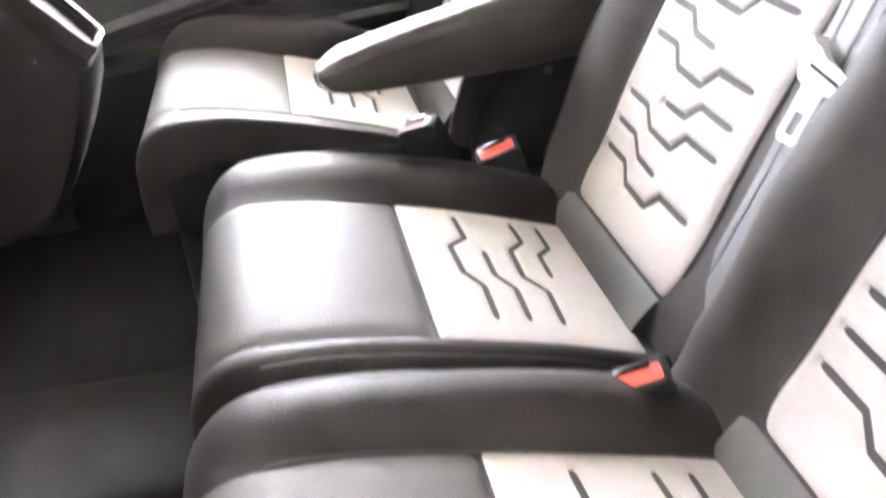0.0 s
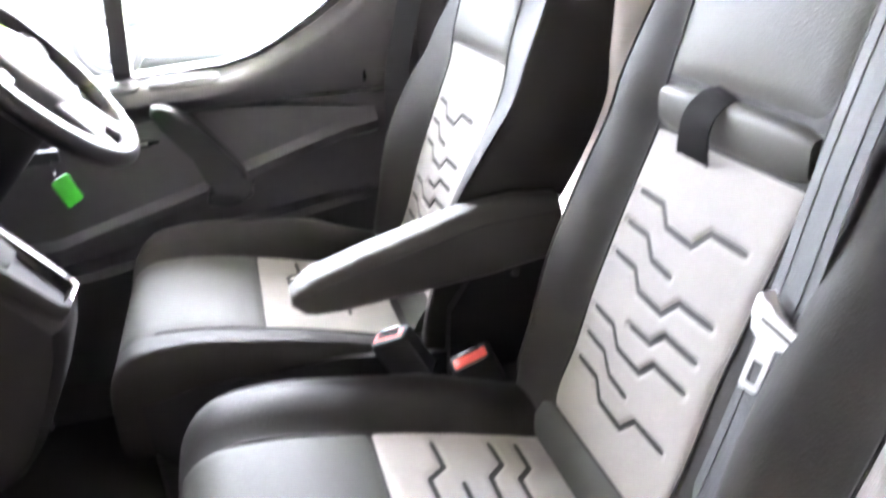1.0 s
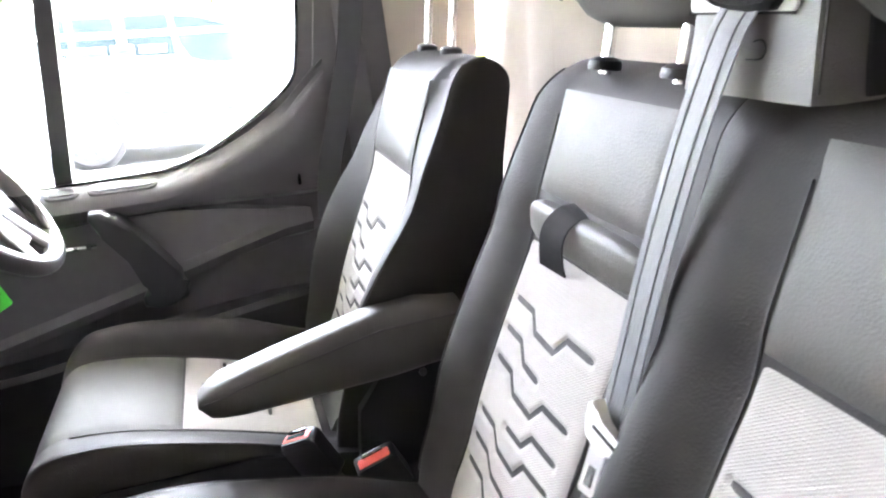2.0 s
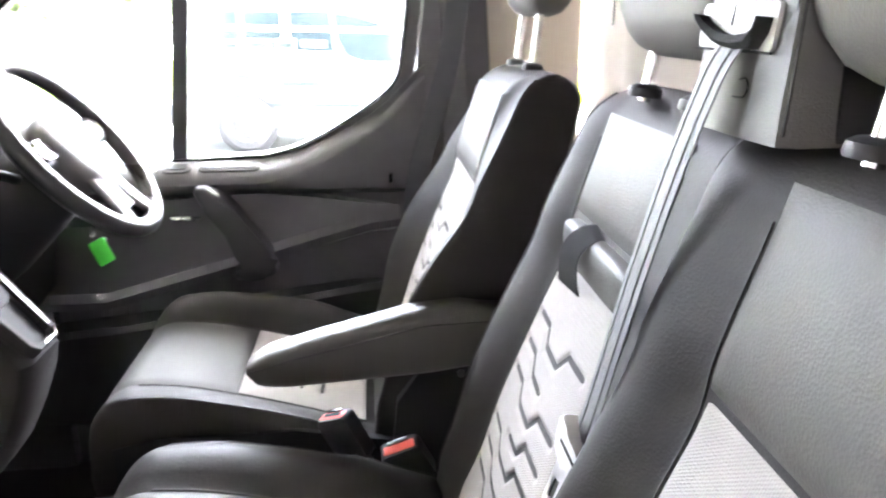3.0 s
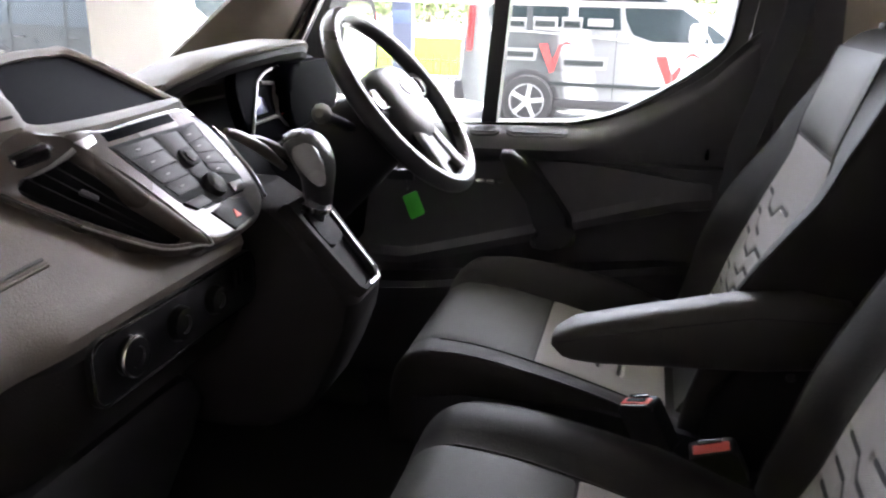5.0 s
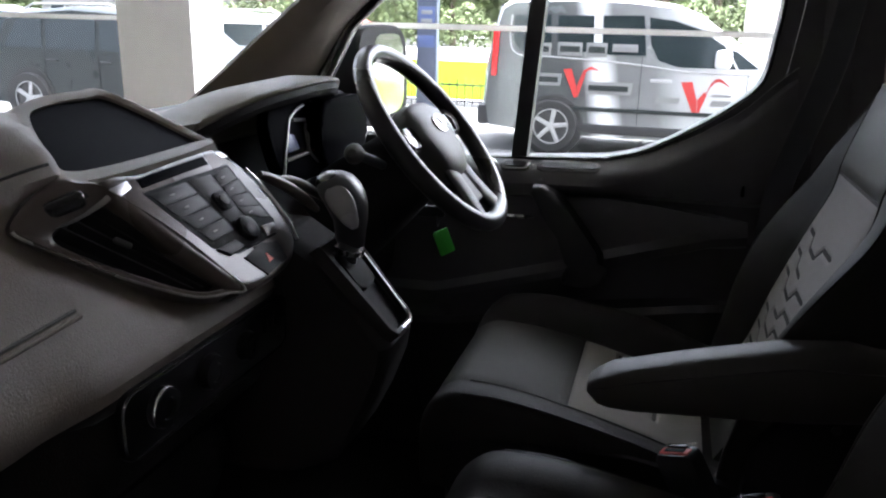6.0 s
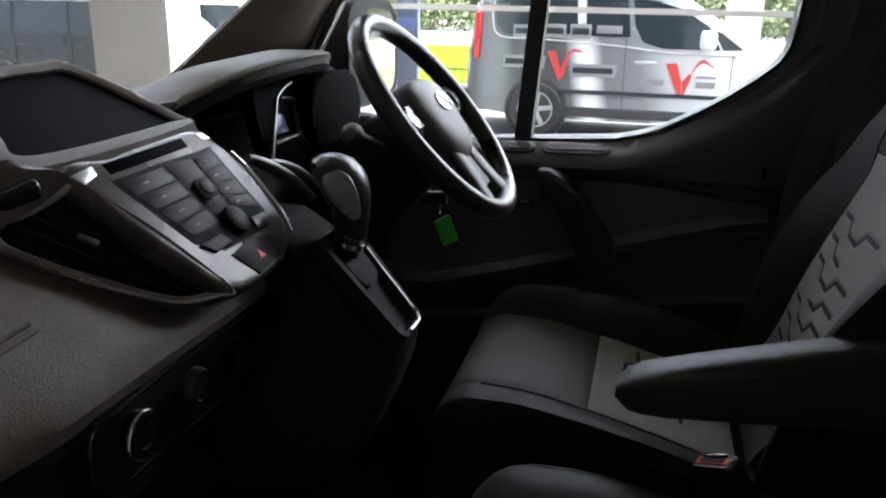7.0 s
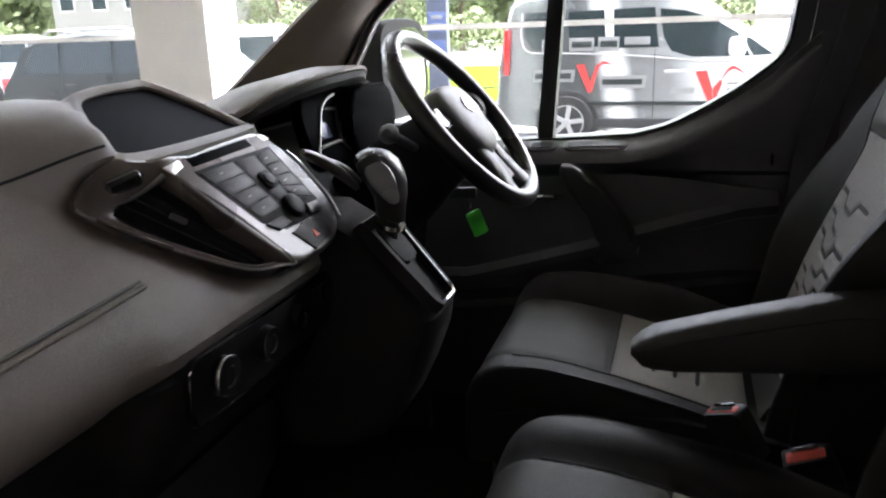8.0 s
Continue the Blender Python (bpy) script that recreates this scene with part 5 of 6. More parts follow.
kl, kr = Vector((-0.404, -0.200, 0.798)), Vector((-0.392, -0.168, 0.806))
part("vent_wheel", rbox(0, 0, 0, 0.040, 0.017, 0.014, 0.006, 3), GLOSS, dash, "small vent thumb wheel", m=frame_axes((kl + kr) / 2 + Vector((0.004, -0.004, 0.002)), kr - kl, (0, 0, 1)))
part("wheel_pocket", prism(rounded_rect(0.050, 0.026, 0.011), 0.004, 0.001), MATTE, dash, "black pocket of the thumb wheel", m=frame_axes((kl + kr) / 2 + Vector((0.001, -0.003, -0.002)), kr - kl, (0, 0, 1)) @ pose(0, 0, 0.001))
part("wheel_trim", tube(smooth_poly([(-0.399, -0.205, 0.789), (-0.391, -0.186, 0.790), (-0.381, -0.160, 0.799), (-0.377, -0.150, 0.805)], 4), 0.003, 8), SILVER, dash, "bright line under the thumb wheel")

# two rounded blades run down beside the stack
for a_, b_ in (((-0.358, 0.144, 0.773), (-0.356, 0.268, 0.721)), ((-0.310, 0.011, 0.804), (-0.294, 0.117, 0.742))):
    a_, b_ = Vector(a_), Vector(b_)
    part("side_blade", tube([a_.lerp(b_, t) + Vector((0, 0, 0.006 * math.sin(math.pi * t) - 0.003)) for t in np.linspace(0, 1, 9)], [0.004, 0.006, 0.0068, 0.007, 0.007, 0.007, 0.0065, 0.0055, 0.004], 12), STACK, dash, "dark rounded blade beside the centre stack")

# instrument cluster under its hood
part("cluster_hood", loft([[(x, y, z) for x, z in ((-0.70, 0.80), (-0.58, zt - 0.015), (-0.50, zt), (xe - 0.006, zt - 0.001), (xe, zt - 0.003), (xe + 0.002, zt - 0.006), (xe - 0.002, zt - 0.010), (-0.52, zt - 0.02), (-0.60, 0.79))] for y, zt, xe in smooth_poly([(0.19, 0.832, -0.50), (0.235, 0.850, -0.475), (0.285, 0.866, -0.450), (0.36, 0.876, -0.430), (0.44, 0.880, -0.424), (0.485, 0.879, -0.424), (0.53, 0.870, -0.44), (0.58, 0.850, -0.47), (0.63, 0.825, -0.51)], 4)]), DASH, dash, "overhanging instrument hood")
part("hood_underside", loft([[(x, y, z) for x, z in ((xe - 0.003, zt - 0.009), (xe - 0.001, zt - 0.020), (xe - 0.008, zt - 0.030), (-0.52, zt - 0.044), (-0.60, 0.775), (-0.60, 0.79), (-0.52, zt - 0.019))] for y, zt, xe in smooth_poly([(0.195, 0.832, -0.50), (0.235, 0.850, -0.475), (0.285, 0.866, -0.450), (0.36, 0.876, -0.430), (0.44, 0.880, -0.424), (0.485, 0.879, -0.424), (0.53, 0.870, -0.44), (0.58, 0.850, -0.47), (0.625, 0.825, -0.51)], 4)]), DASH_DARK, dash, "dark surface under the hood lip")
CLM = frame_axes((-0.470, 0.470, 0.780), (0, 1, 0), (-0.25, 0, 1))
face = part("instrument_panel", prism(rounded_rect(0.335, 0.13, 0.05, 8), 0.02, 0.003), SCREEN, dash, "dark instrument cluster", m=CLM)
part("bezel", tube(smooth_poly([(-0.163, -0.048, 0.022), (-0.139, -0.016, 0.022), (-0.108, 0.023, 0.022), (-0.092, 0.037, 0.022), (-0.040, 0.051, 0.022), (0.065, 0.052, 0.022)], 4), 0.0022, 6), SILVER, face, "thin silver cluster surround")
for x in (-0.022, 0.105):
    dial = part("gauge_ring", lathe([(0.040, 0), (0.043, 0.003), (0.039, 0.005), (0.037, 0.0)], 32, False), HUB, face, m=pose(x, -0.008, 0.020))
    part("needle", rbox(0.016, 0, 0, 0.032, 0.002, 0.002, 0.0005), RED, dial, m=pose(0, 0, 0.004, 0, 0, 210))
part("info_display", prism([(-0.135, -0.0155), (-0.092, -0.015), (-0.098, 0.009), (-0.117, 0.013)], 0.002, 0.0006), mat("blue_lcd", (0.10, 0.11, 0.22), 0.2, var=0.1), face, "pale blue trip display", m=pose(0, 0, 0.0215))
for a_, b_ in (((-0.089, 0.032), (-0.013, 0.024)), ((-0.040, 0.021), (-0.068, -0.027)), ((-0.143, -0.026), (-0.070, -0.024))):
    part("bezel_bar", tube([(*a_, 0.022), (*b_, 0.022)], 0.0030, 6), HUB, face, "satin grey bar between the displays")
part("cluster_shroud", prism(rounded_rect(0.20, 0.118, 0.046, 8), 0.03, 0.009, 4), SCREEN, dash, "dark rounded shroud over the gauges", m=frame_axes((-0.455, 0.520, 0.784), (0, 1, 0), (0, 0, 1)))
part("side_vent", rbox(-0.47, 0.66, 0.775, 0.03, 0.09, 0.06, 0.01), GLOSS, dash, "gloss black outer air vent")

# ---- steering wheel ----
WC = Vector((-0.243, 0.455, 0.787))
wn_ = Vector((0.788, 0.0, 0.616))
WM = frame_axes(WC, (0, 1, 0), (-0.616, 0, 0.788))
sw = root("steering_wheel", "black leather steering wheel with silver spoke trim", "steering wheel")
R = 0.164
part("rim", tube([WM @ Vector((R * math.cos(a), R * math.sin(a), 0)) for a in np.linspace(0, 2 * math.pi, 72, endpoint=False)], 0.0152, 16, closed=True, up=wn_), RIMLEATHER, sw, "smooth black leather rim")
hub_edge = smooth_loop([(-0.080, 0.030, 0), (-0.058, 0.058, 0), (0.0, 0.066, 0), (0.058, 0.058, 0), (0.080, 0.030, 0), (0.070, -0.025, 0), (0.040, -0.068, 0), (0.0, -0.076, 0), (-0.040, -0.068, 0), (-0.070, -0.025, 0)], 4)
rings = [[(p.x * k, p.y * k, z) for p in hub_edge] for k, z in ((0.90, 0.0), (1.0, 0.012), (1.0, 0.030), (0.94, 0.040), (0.80, 0.048), (0.55, 0.053), (0.25, 0.055))]
hub = part("hub", loft(rings), HUB, sw, "grey airbag hub", m=WM @ pose(0, 0, -0.035))
part("badge", lathe([(0.020, 0), (0.019, 0.003), (0.012, 0.004)], 24), CHROME, hub, "plain oval chrome badge", m=pose(0, 0.012, 0.0545) @ Matrix.Diagonal((1.25, 0.85, 1, 1)))
for s in (-1, 1):
    sp = smooth_poly([(s * 0.060, 0.010, -0.012), (s * 0.11, 0.012, -0.012), (s * 0.168, 0.020, -0.003)], 5)
    part("spoke", tube([WM @ p for p in sp], [0.024 + 0.006 * abs(k / (len(sp) - 1) - 0.5) for k in range(len(sp))], 10, flat=0.4, up=wn_), PLASTIC, sw)
    part("switch_pad", prism(rounded_rect(0.050, 0.034, 0.010), 0.010, 0.004), GLOSS, sw, "thumb switches", m=WM @ pose(s * 0.098, 0.012, -0.006))
    low = smooth_poly([(s * 0.030, -0.055, -0.004), (s * 0.036, -0.10, -0.003), (s * 0.046, -0.135, -0.002), (s * 0.060, -0.160, -0.001)], 5)
    part("spoke_trim", tube([WM @ p for p in low], 0.021, 12, flat=0.45, up=wn_), HUB, sw, "satin grey lower spoke")
part("spoke_web", prism([(-0.036, -0.060), (-0.030, -0.125), (0.030, -0.125), (0.036, -0.060)], 0.012, 0.004), HUB, sw, "grey web between the lower spokes", m=WM @ pose(0, 0, -0.012))
cw = root("steering_column", "black plastic steering column cowl with stalks", "steering column")
part("cowl", loft([[WM @ Vector((rx * math.cos(a), -0.010 + ry * math.sin(a), z)) for a in np.linspace(0, 2 * math.pi, 24, endpoint=False)] for z, rx, ry in ((-0.045, 0.050, 0.050), (-0.06, 0.062, 0.066), (-0.12, 0.066, 0.075), (-0.20, 0.070, 0.085), (-0.26, 0.070, 0.085))]), MATTE, cw)
st = smooth_poly([(-0.05, 0.015, -0.085), (-0.10, 0.022, -0.080), (-0.150, 0.030, -0.070), (-0.168, 0.031, -0.066)], 5)
arm_ = smooth_poly([(-0.312, 0.405, 0.745), (-0.303, 0.33, 0.766), (-0.294, 0.262, 0.784), (-0.291, 0.240, 0.789)], 5)
part("stalk", tube(arm_, [0.0075] * (len(arm_) - 2) + [0.009, 0.010], 10), PLASTIC, cw, "control stalk")
part("stalk_end", tube([(-0.291, 0.242, 0.7885), (-0.2900, 0.237, 0.7897), (-0.2880, 0.228, 0.792), (-0.2865, 0.219, 0.794), (-0.2858, 0.214, 0.795)], [0.009, 0.0125, 0.0145, 0.012, 0.006], 14), HUB, cw, "grey rounded stalk end")
part("stalk", tube([WM @ Vector((-p.x, p.y, p.z)) for p in st], 0.008, 10), PLASTIC, cw, "control stalk")
# ignition key with its green tag
kt = root("key_tag", "bright green plastic key tag hanging below the steering column", "key tag")
part("tag", prism(rounded_rect(0.029, 0.046, 0.004), 0.002, 0.0006), GREEN, kt, m=frame_axes((-0.252, 0.535, 0.590), (0.653, 0.495, 0.276), (-0.48, -0.23, 0.967)))
part("ring", tube([(-0.263, 0.535 + 0.010 * math.cos(a), 0.628 + 0.010 * math.sin(a)) for a in np.linspace(0, 2 * math.pi, 16, endpoint=False)], 0.0010, 6, closed=True, up=(1, 0, 0)), PLASTIC, kt)
part("key", rbox(-0.275, 0.535, 0.645, 0.05, 0.006, 0.02, 0.002), PLASTIC, kt)

# ---- gear lever console ----
gear = root("gear_console", "dark gear lever console with a chrome-edged slot", "gear console")
GA, GB = Vector((-0.272, 0.112, 0.690)), Vector((-0.194, 0.1195, 0.5955))
GM = frame_axes((GA + GB) / 2, (0, 1, 0), GA - GB)
L = (GA - GB).length
part("console_body", loft([[(x0, 0.075 - e, z), (x1 - 0.03, 0.060 - e, z), (x1 - 0.010, 0.066 - e, z), (x1, 0.082 - e, z), (x1, 0.160 + e, z), (x1 - 0.010, 0.172 + e, z), (x1 - 0.03, 0.178 + e, z), (x0, 0.178 + e, z)] for z, x0, x1, e in ((0.385, -0.54, -0.36, -0.012), (0.395, -0.54, -0.31, -0.006), (0.415, -0.53, -0.268, -0.002), (0.45, -0.52, -0.240, 0.0), (0.50, -0.50, -0.214, 0.0), (0.55, -0.48, -0.194, 0.0), (0.580, -0.48, -0.188, 0.0), (0.60, -0.48, -0.202, 0.0), (0.685, -0.46, -0.272, 0.0), (0.715, -0.46, -0.32, 0.0))]), CONSOLE, gear)
bez_o = [(-0.050, L / 2 + 0.012), (0.050, L / 2 + 0.012), (0.038, -L / 2), (0.028, -L / 2 - 0.011), (-0.028, -L / 2 - 0.011), (-0.038, -L / 2)]
bez_i = [(-0.034, L / 2 - 0.004), (0.034, L / 2 - 0.004), (0.026, -L / 2 + 0.004), (0.019, -L / 2 - 0.003), (-0.019, -L / 2 - 0.003), (-0.026, -L / 2 + 0.004)]
part("bezel", loft([[(x, y, -0.004) for x, y in bez_o], [(x, y, 0.008) for x, y in bez_o], [(x * 0.94, y * 0.97, 0.012) for x, y in bez_o], [(x, y, 0.011) for x, y in bez_i], [(x, y, -0.006) for x, y in bez_i]], caps=False), BEZEL, gear, "dark satin slot surround", m=GM)
part("slot_floor", prism(bez_i[::-1], 0.003), MATTE, gear, "black slot with a sliding cover", m=GM @ pose(0, 0, -0.002))
part("chrome_edge", tube([(x, y, 0.0115) for x, y in [(-0.010, -L / 2 - 0.007), (0.022, -L / 2 - 0.007), (0.030, -L / 2 + 0.001)]], 0.0022, 8), CHROME, gear, "short bright chrome slot end", m=GM)
part("bright_line", tube([(0.0300 + 0.05 * (y + L / 2), y, 0.0112) for y in np.linspace(-L / 2 + 0.008, L / 2 - 0.02, 8)], 0.0009, 6), SILVER, gear, "thin bright line along the slot", m=GM)
part("boot_plate", prism(rounded_rect(0.050, 0.056, 0.014), 0.008, 0.003, 3), MATTE, gear, "black sliding cover under the lever", m=GM @ pose(0, L / 2 - 0.036, 0.001))
part("selector_strip", rbox(0.0275, 0.0, 0.004, 0.008, L * 0.7, 0.003, 0.001), KEYCAP, gear, m=GM)
lev = root("gear_lever", "black leather gear lever knob with a grey front inlay", "gear lever")
part("shaft", tube(smooth_poly([(-0.262, 0.118, 0.655), (-0.258, 0.118, 0.685), (-0.252, 0.118, 0.70)], 3), 0.015, 12), PLASTIC, lev)
part("collar", tube([(-0.257, 0.118, 0.690), (-0.255, 0.118, 0.696)], 0.023, 18), CHROME, lev, "thin chrome collar")
rings = []
KY = 0.124
for z, dx, rx, ry in ((0.694, -0.002, 0.018, 0.018), (0.71, -0.001, 0.019, 0.020), (0.728, 0.000, 0.021, 0.025), (0.745, -0.004, 0.025, 0.031), (0.760, -0.010, 0.028, 0.033), (0.772, -0.015, 0.027, 0.032), (0.781, -0.019, 0.022, 0.026), (0.786, -0.021, 0.013, 0.015), (0.788, -0.022, 0.004, 0.005)):
    rings.append([(-0.252 + dx + rx * math.cos(a), KY + ry * math.sin(a), z) for a in np.linspace(0, 2 * math.pi, 26, endpoint=False)])
part("knob", loft(rings), RIMLEATHER, lev, "black leather knob")
rings = []
for k in range(1, 12):
    f = math.pi * k / 12
    w = math.sin(f) ** 0.8
    rings.append([((0.0150 + 0.005 * math.cos(f)) * w * math.cos(a) - 0.004 * math.cos(f), 0.0075 * w * math.sin(a), 0.029 * math.cos(f)) for a in np.linspace(0, 2 * math.pi, 20, endpoint=False)])
part("inlay", loft(rings), INLAY, lev, "pale grey knob inlay", m=pose(-0.249, KY - 0.0265, 0.748, -10, -18, 28))

# ---- outside: showroom, forecourt, vehicles, trees ----
G = -0.60
ground = part("ground", loft([[(-400, -400, G - 0.03), (400, -400, G - 0.03)], [(-400, 600, G - 0.03), (400, 600, G - 0.03)]], closed=False), ASPHALT, None, smooth=False)
tagged(ground, "grey asphalt forecourt reaching to the horizon", "ground", kind="structure")
sf = part("floor_showroom", rbox(-1.0, -0.6, G - 0.015, 16, 9.8, 0.03, 0.002), TILE, None)
tagged(sf, "grey tiled showroom floor under the van", "floor", kind="structure")
roof = part("ceiling_showroom", rbox(-1.0, -0.6, 4.05, 16, 9.8, 0.12, 0.01), WHITEWALL, None)
tagged(roof, "white showroom ceiling", "ceiling", kind="structure")
# unseen walls added to block skylight; the gap above wall_back_low lets some in
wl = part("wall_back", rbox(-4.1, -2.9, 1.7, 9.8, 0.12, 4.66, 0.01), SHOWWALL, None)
tagged(wl, "unseen wall added beside the open passenger door to block light", "wall", kind="structure")
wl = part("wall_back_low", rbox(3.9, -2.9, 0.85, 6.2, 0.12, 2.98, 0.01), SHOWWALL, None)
tagged(wl, "unseen low wall added with an open gap above for light", "wall", kind="structure")
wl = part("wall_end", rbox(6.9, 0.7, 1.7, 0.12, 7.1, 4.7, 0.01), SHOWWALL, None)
tagged(wl, "unseen end wall added to block light from behind", "wall", kind="structure")
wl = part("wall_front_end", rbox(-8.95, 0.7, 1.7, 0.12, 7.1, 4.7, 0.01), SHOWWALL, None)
tagged(wl, "unseen wall added ahead of the van to block light", "wall", kind="structure")
for i, (x, y) in enumerate(((-2.93, 3.62), (4.3, 3.62))):
    col = part("column", rbox(x, y, 1.7, 0.52, 0.36, 4.6, 0.012), COLUMN, None)
    tagged(col, "square white painted showroom column", "column", "showroom columns", "structure")

post = part("column_outside", rbox(1.40, 13.2, 1.9, 0.52, 0.40, 5.0, 0.02), WHITEWALL, None)
tagged(post, "square white canopy post standing out on the forecourt", "column", kind="structure")
gw = root("wall_glass", "showroom glass front with a white band", "glass wall", kind="structure", m=Matrix.Identity(4))
for k in range(6):
    x0 = -8.6 + 2.55 * k
    bm = bmesh.new()
    bm.faces.new([bm.verts.new(p) for p in ((x0, 4.25, G), (x0 + 2.54, 4.25, G), (x0 + 2.54, 4.25, 4.0), (x0, 4.25, 4.0))])
    gp = part("pane", bm, GLASS, gw, smooth=False)
    gp.visible_shadow = False
part("white_band", rbox(-1.2, 4.243, 0.925, 15.2, 0.003, 0.034, 0), BAND, gw, "white safety band on the glass")

grass = part("grass", loft([[(-60, 14.2, G + 0.01), (60, 14.2, G + 0.01)], [(-60, 17, G + 0.03), (60, 17, G + 0.03)], [(-60, 30, G + 0.05), (60, 30, G + 0.05)]], closed=False), GRASS, None)
tagged(grass, "bright green mown grass verge", "grass", kind="stuff")
road = part("road", loft([[(-90, 30.5, G + 0.02), (90, 30.5, G + 0.02)], [(-90, 46, G + 0.02), (90, 46, G + 0.02)]], closed=False), ROADPALE, None)
tagged(road, "pale concrete road beyond the verge", "road", kind="structure")
kerb = part("trim_kerb", rbox(0, 14.1, G + 0.03, 120, 0.14, 0.14, 0.02), ROADPALE, None)
tagged(kerb, "pale concrete kerb along the grass", "kerb", kind="structure")

fence = root("fence", "low black metal railing on the grass edge", "fence", m=pose(-5.2, 13.6, G))
for z in (0.12, 0.42):
    part("rail", rbox(0, 0, z, 8.0, 0.02, 0.03, 0.005), GLOSS, fence)
for k in range(54):
    part("bar", rbox(-3.97 + 0.15 * k, 0, 0.27, 0.018, 0.018, 0.52, 0.003, 1), GLOSS, fence, smooth=False)

sign = root("sign_pillar", "tall dark blue sign pillar with pale panels", "sign", m=pose(-4.02, 12.5, G))
part("post", rbox(0, 0, 1.6, 0.36, 0.16, 3.2, 0.02), SIGNDARK, sign)
part("panel", rbox(0, -0.083, 1.62, 0.30, 0.01, 0.34, 0.004), SIGNBLUE, sign, "blue panel")
part("panel", rbox(0, -0.083, 2.25, 0.30, 0.01, 0.5, 0.004), DECAL_GREY, sign, "pale panel")
part("panel", rbox(0, -0.083, 1.22, 0.30, 0.01, 0.20, 0.004), SIGNBLUE, sign, "blue panel")
for z, w in ((1.70, 0.20), (1.56, 0.20)):
    part("text_bar", rbox(0.0, -0.090, z, w, 0.004, 0.07, 0.002), DECAL_GREY, sign)


def wheel(par, x, y, z, r=0.33, side=-1):
    """A road wheel facing along y, with rim and spokes."""
    m = pose(x, y, z, 90, 0, 0)
    ty = part("wheel", lathe([(r * 0.66, -0.10), (r * 0.95, -0.10), (r, -0.07), (r, 0.07), (r * 0.95, 0.10), (r * 0.66, 0.10)], 36, False), RUBBER, par, "black tyre", m=m)
    part("rim", lathe([(r * 0.68, -0.08), (r * 0.68, 0.095), (r * 0.64, 0.10), (r * 0.62, 0.065), (r * 0.2, 0.062), (0.01, 0.062)], 36), PLASTIC, ty, "dark wheel well")
    for k in range(5):
        part("spoke", rbox(r * 0.36, 0, 0.075, r * 0.62, r * 0.17, 0.03, 0.01), ALLOY, ty, "silver alloy spoke", m=pose(0, 0, 0, 0, 0, 72 * k + 8))
    part("hub_cap", lathe([(r * 0.16, 0.07), (r * 0.15, 0.10), (0.01, 0.105)], 20), ALLOY, ty)
    part("outer_rim", lathe([(r * 0.60, 0.06), (r * 0.68, 0.08), (r * 0.68, 0.10), (r * 0.62, 0.10)], 36, False), ALLOY, ty)
    return ty


def vehicle(name, label, cat, m, profile, width, paint, wheels, windows, r=0.33, glassy=True, tuck=0.10, belt=0.95):
    """A parked vehicle: a body lofted over its width from a side outline, windows on both sides, wheels."""
    th = root(name, label, cat, m=m)
    n = len(profile)
    rings = []
    for s in np.linspace(-1, 1, 15):
        e = (1 - abs(s) ** 6) ** 0.5 if abs(s) < 1 else 0.0
        ring = []
        for x, z in profile:
            tum = tuck * max(0.0, (z - belt)) / 0.9
            y = s * (width / 2 - tum)
            cx = 0.5 * (profile[0][0] + profile[n // 2][0])
            ring.append((x * (0.965 + 0.035 * e), y, z if z < 0.4 else z - 0.06 * (1 - e) * (z > belt + 0.5)))
        rings.append(ring)
    body = part("body", loft(rings), paint, th)
    for sgn_ in (-1, 1):
        for poly in windows:
            y = lambda z: sgn_ * (width / 2 - tuck * max(0.0, z - belt) / 0.9 + 0.004)
            bm = bmesh.new()
            f = bm.faces.new([bm.verts.new((x, y(z), z)) for x, z in poly])
            ext = bmesh.ops.extrude_face_region(bm, geom=[f])
            for v in ext["geom"]:
                if isinstance(v, bmesh.types.BMVert):
                    v.co.y -= sgn_ * 0.02
            part("window", bm, CARGLASS, th, "dark tinted glass", smooth=False)
        for wx in wheels:
            part("wheel_arch", lathe([(r * 1.18, -0.02), (r * 1.18, 0.012), (r * 1.10, 0.016), (r * 0.9, 0.014)], 32, False), RUBBER, th, "black wheel arch", m=pose(wx, sgn_ * (width / 2 - 0.006), r, 90 if sgn_ < 0 else -90, 0, 0))
            wheel(th, wx, sgn_ * (width / 2 - 0.035), r, r) if sgn_ < 0 else None
    return th


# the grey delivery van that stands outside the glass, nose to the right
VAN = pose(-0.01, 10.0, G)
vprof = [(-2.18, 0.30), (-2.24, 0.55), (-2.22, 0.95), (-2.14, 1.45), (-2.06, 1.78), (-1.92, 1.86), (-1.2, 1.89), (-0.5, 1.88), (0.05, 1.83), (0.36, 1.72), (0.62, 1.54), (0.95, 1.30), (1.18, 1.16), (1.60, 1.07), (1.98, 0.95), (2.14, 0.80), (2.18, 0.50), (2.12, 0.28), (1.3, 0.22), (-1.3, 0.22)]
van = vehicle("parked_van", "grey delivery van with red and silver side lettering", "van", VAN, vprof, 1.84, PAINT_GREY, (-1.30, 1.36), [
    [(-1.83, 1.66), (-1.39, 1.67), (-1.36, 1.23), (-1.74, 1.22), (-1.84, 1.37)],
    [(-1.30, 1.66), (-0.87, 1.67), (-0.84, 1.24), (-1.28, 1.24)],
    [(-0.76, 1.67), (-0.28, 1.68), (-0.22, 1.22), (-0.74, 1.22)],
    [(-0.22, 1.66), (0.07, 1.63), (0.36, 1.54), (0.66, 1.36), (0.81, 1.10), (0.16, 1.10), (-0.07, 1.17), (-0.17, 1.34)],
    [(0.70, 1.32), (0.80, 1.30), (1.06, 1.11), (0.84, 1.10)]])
YS = -0.945
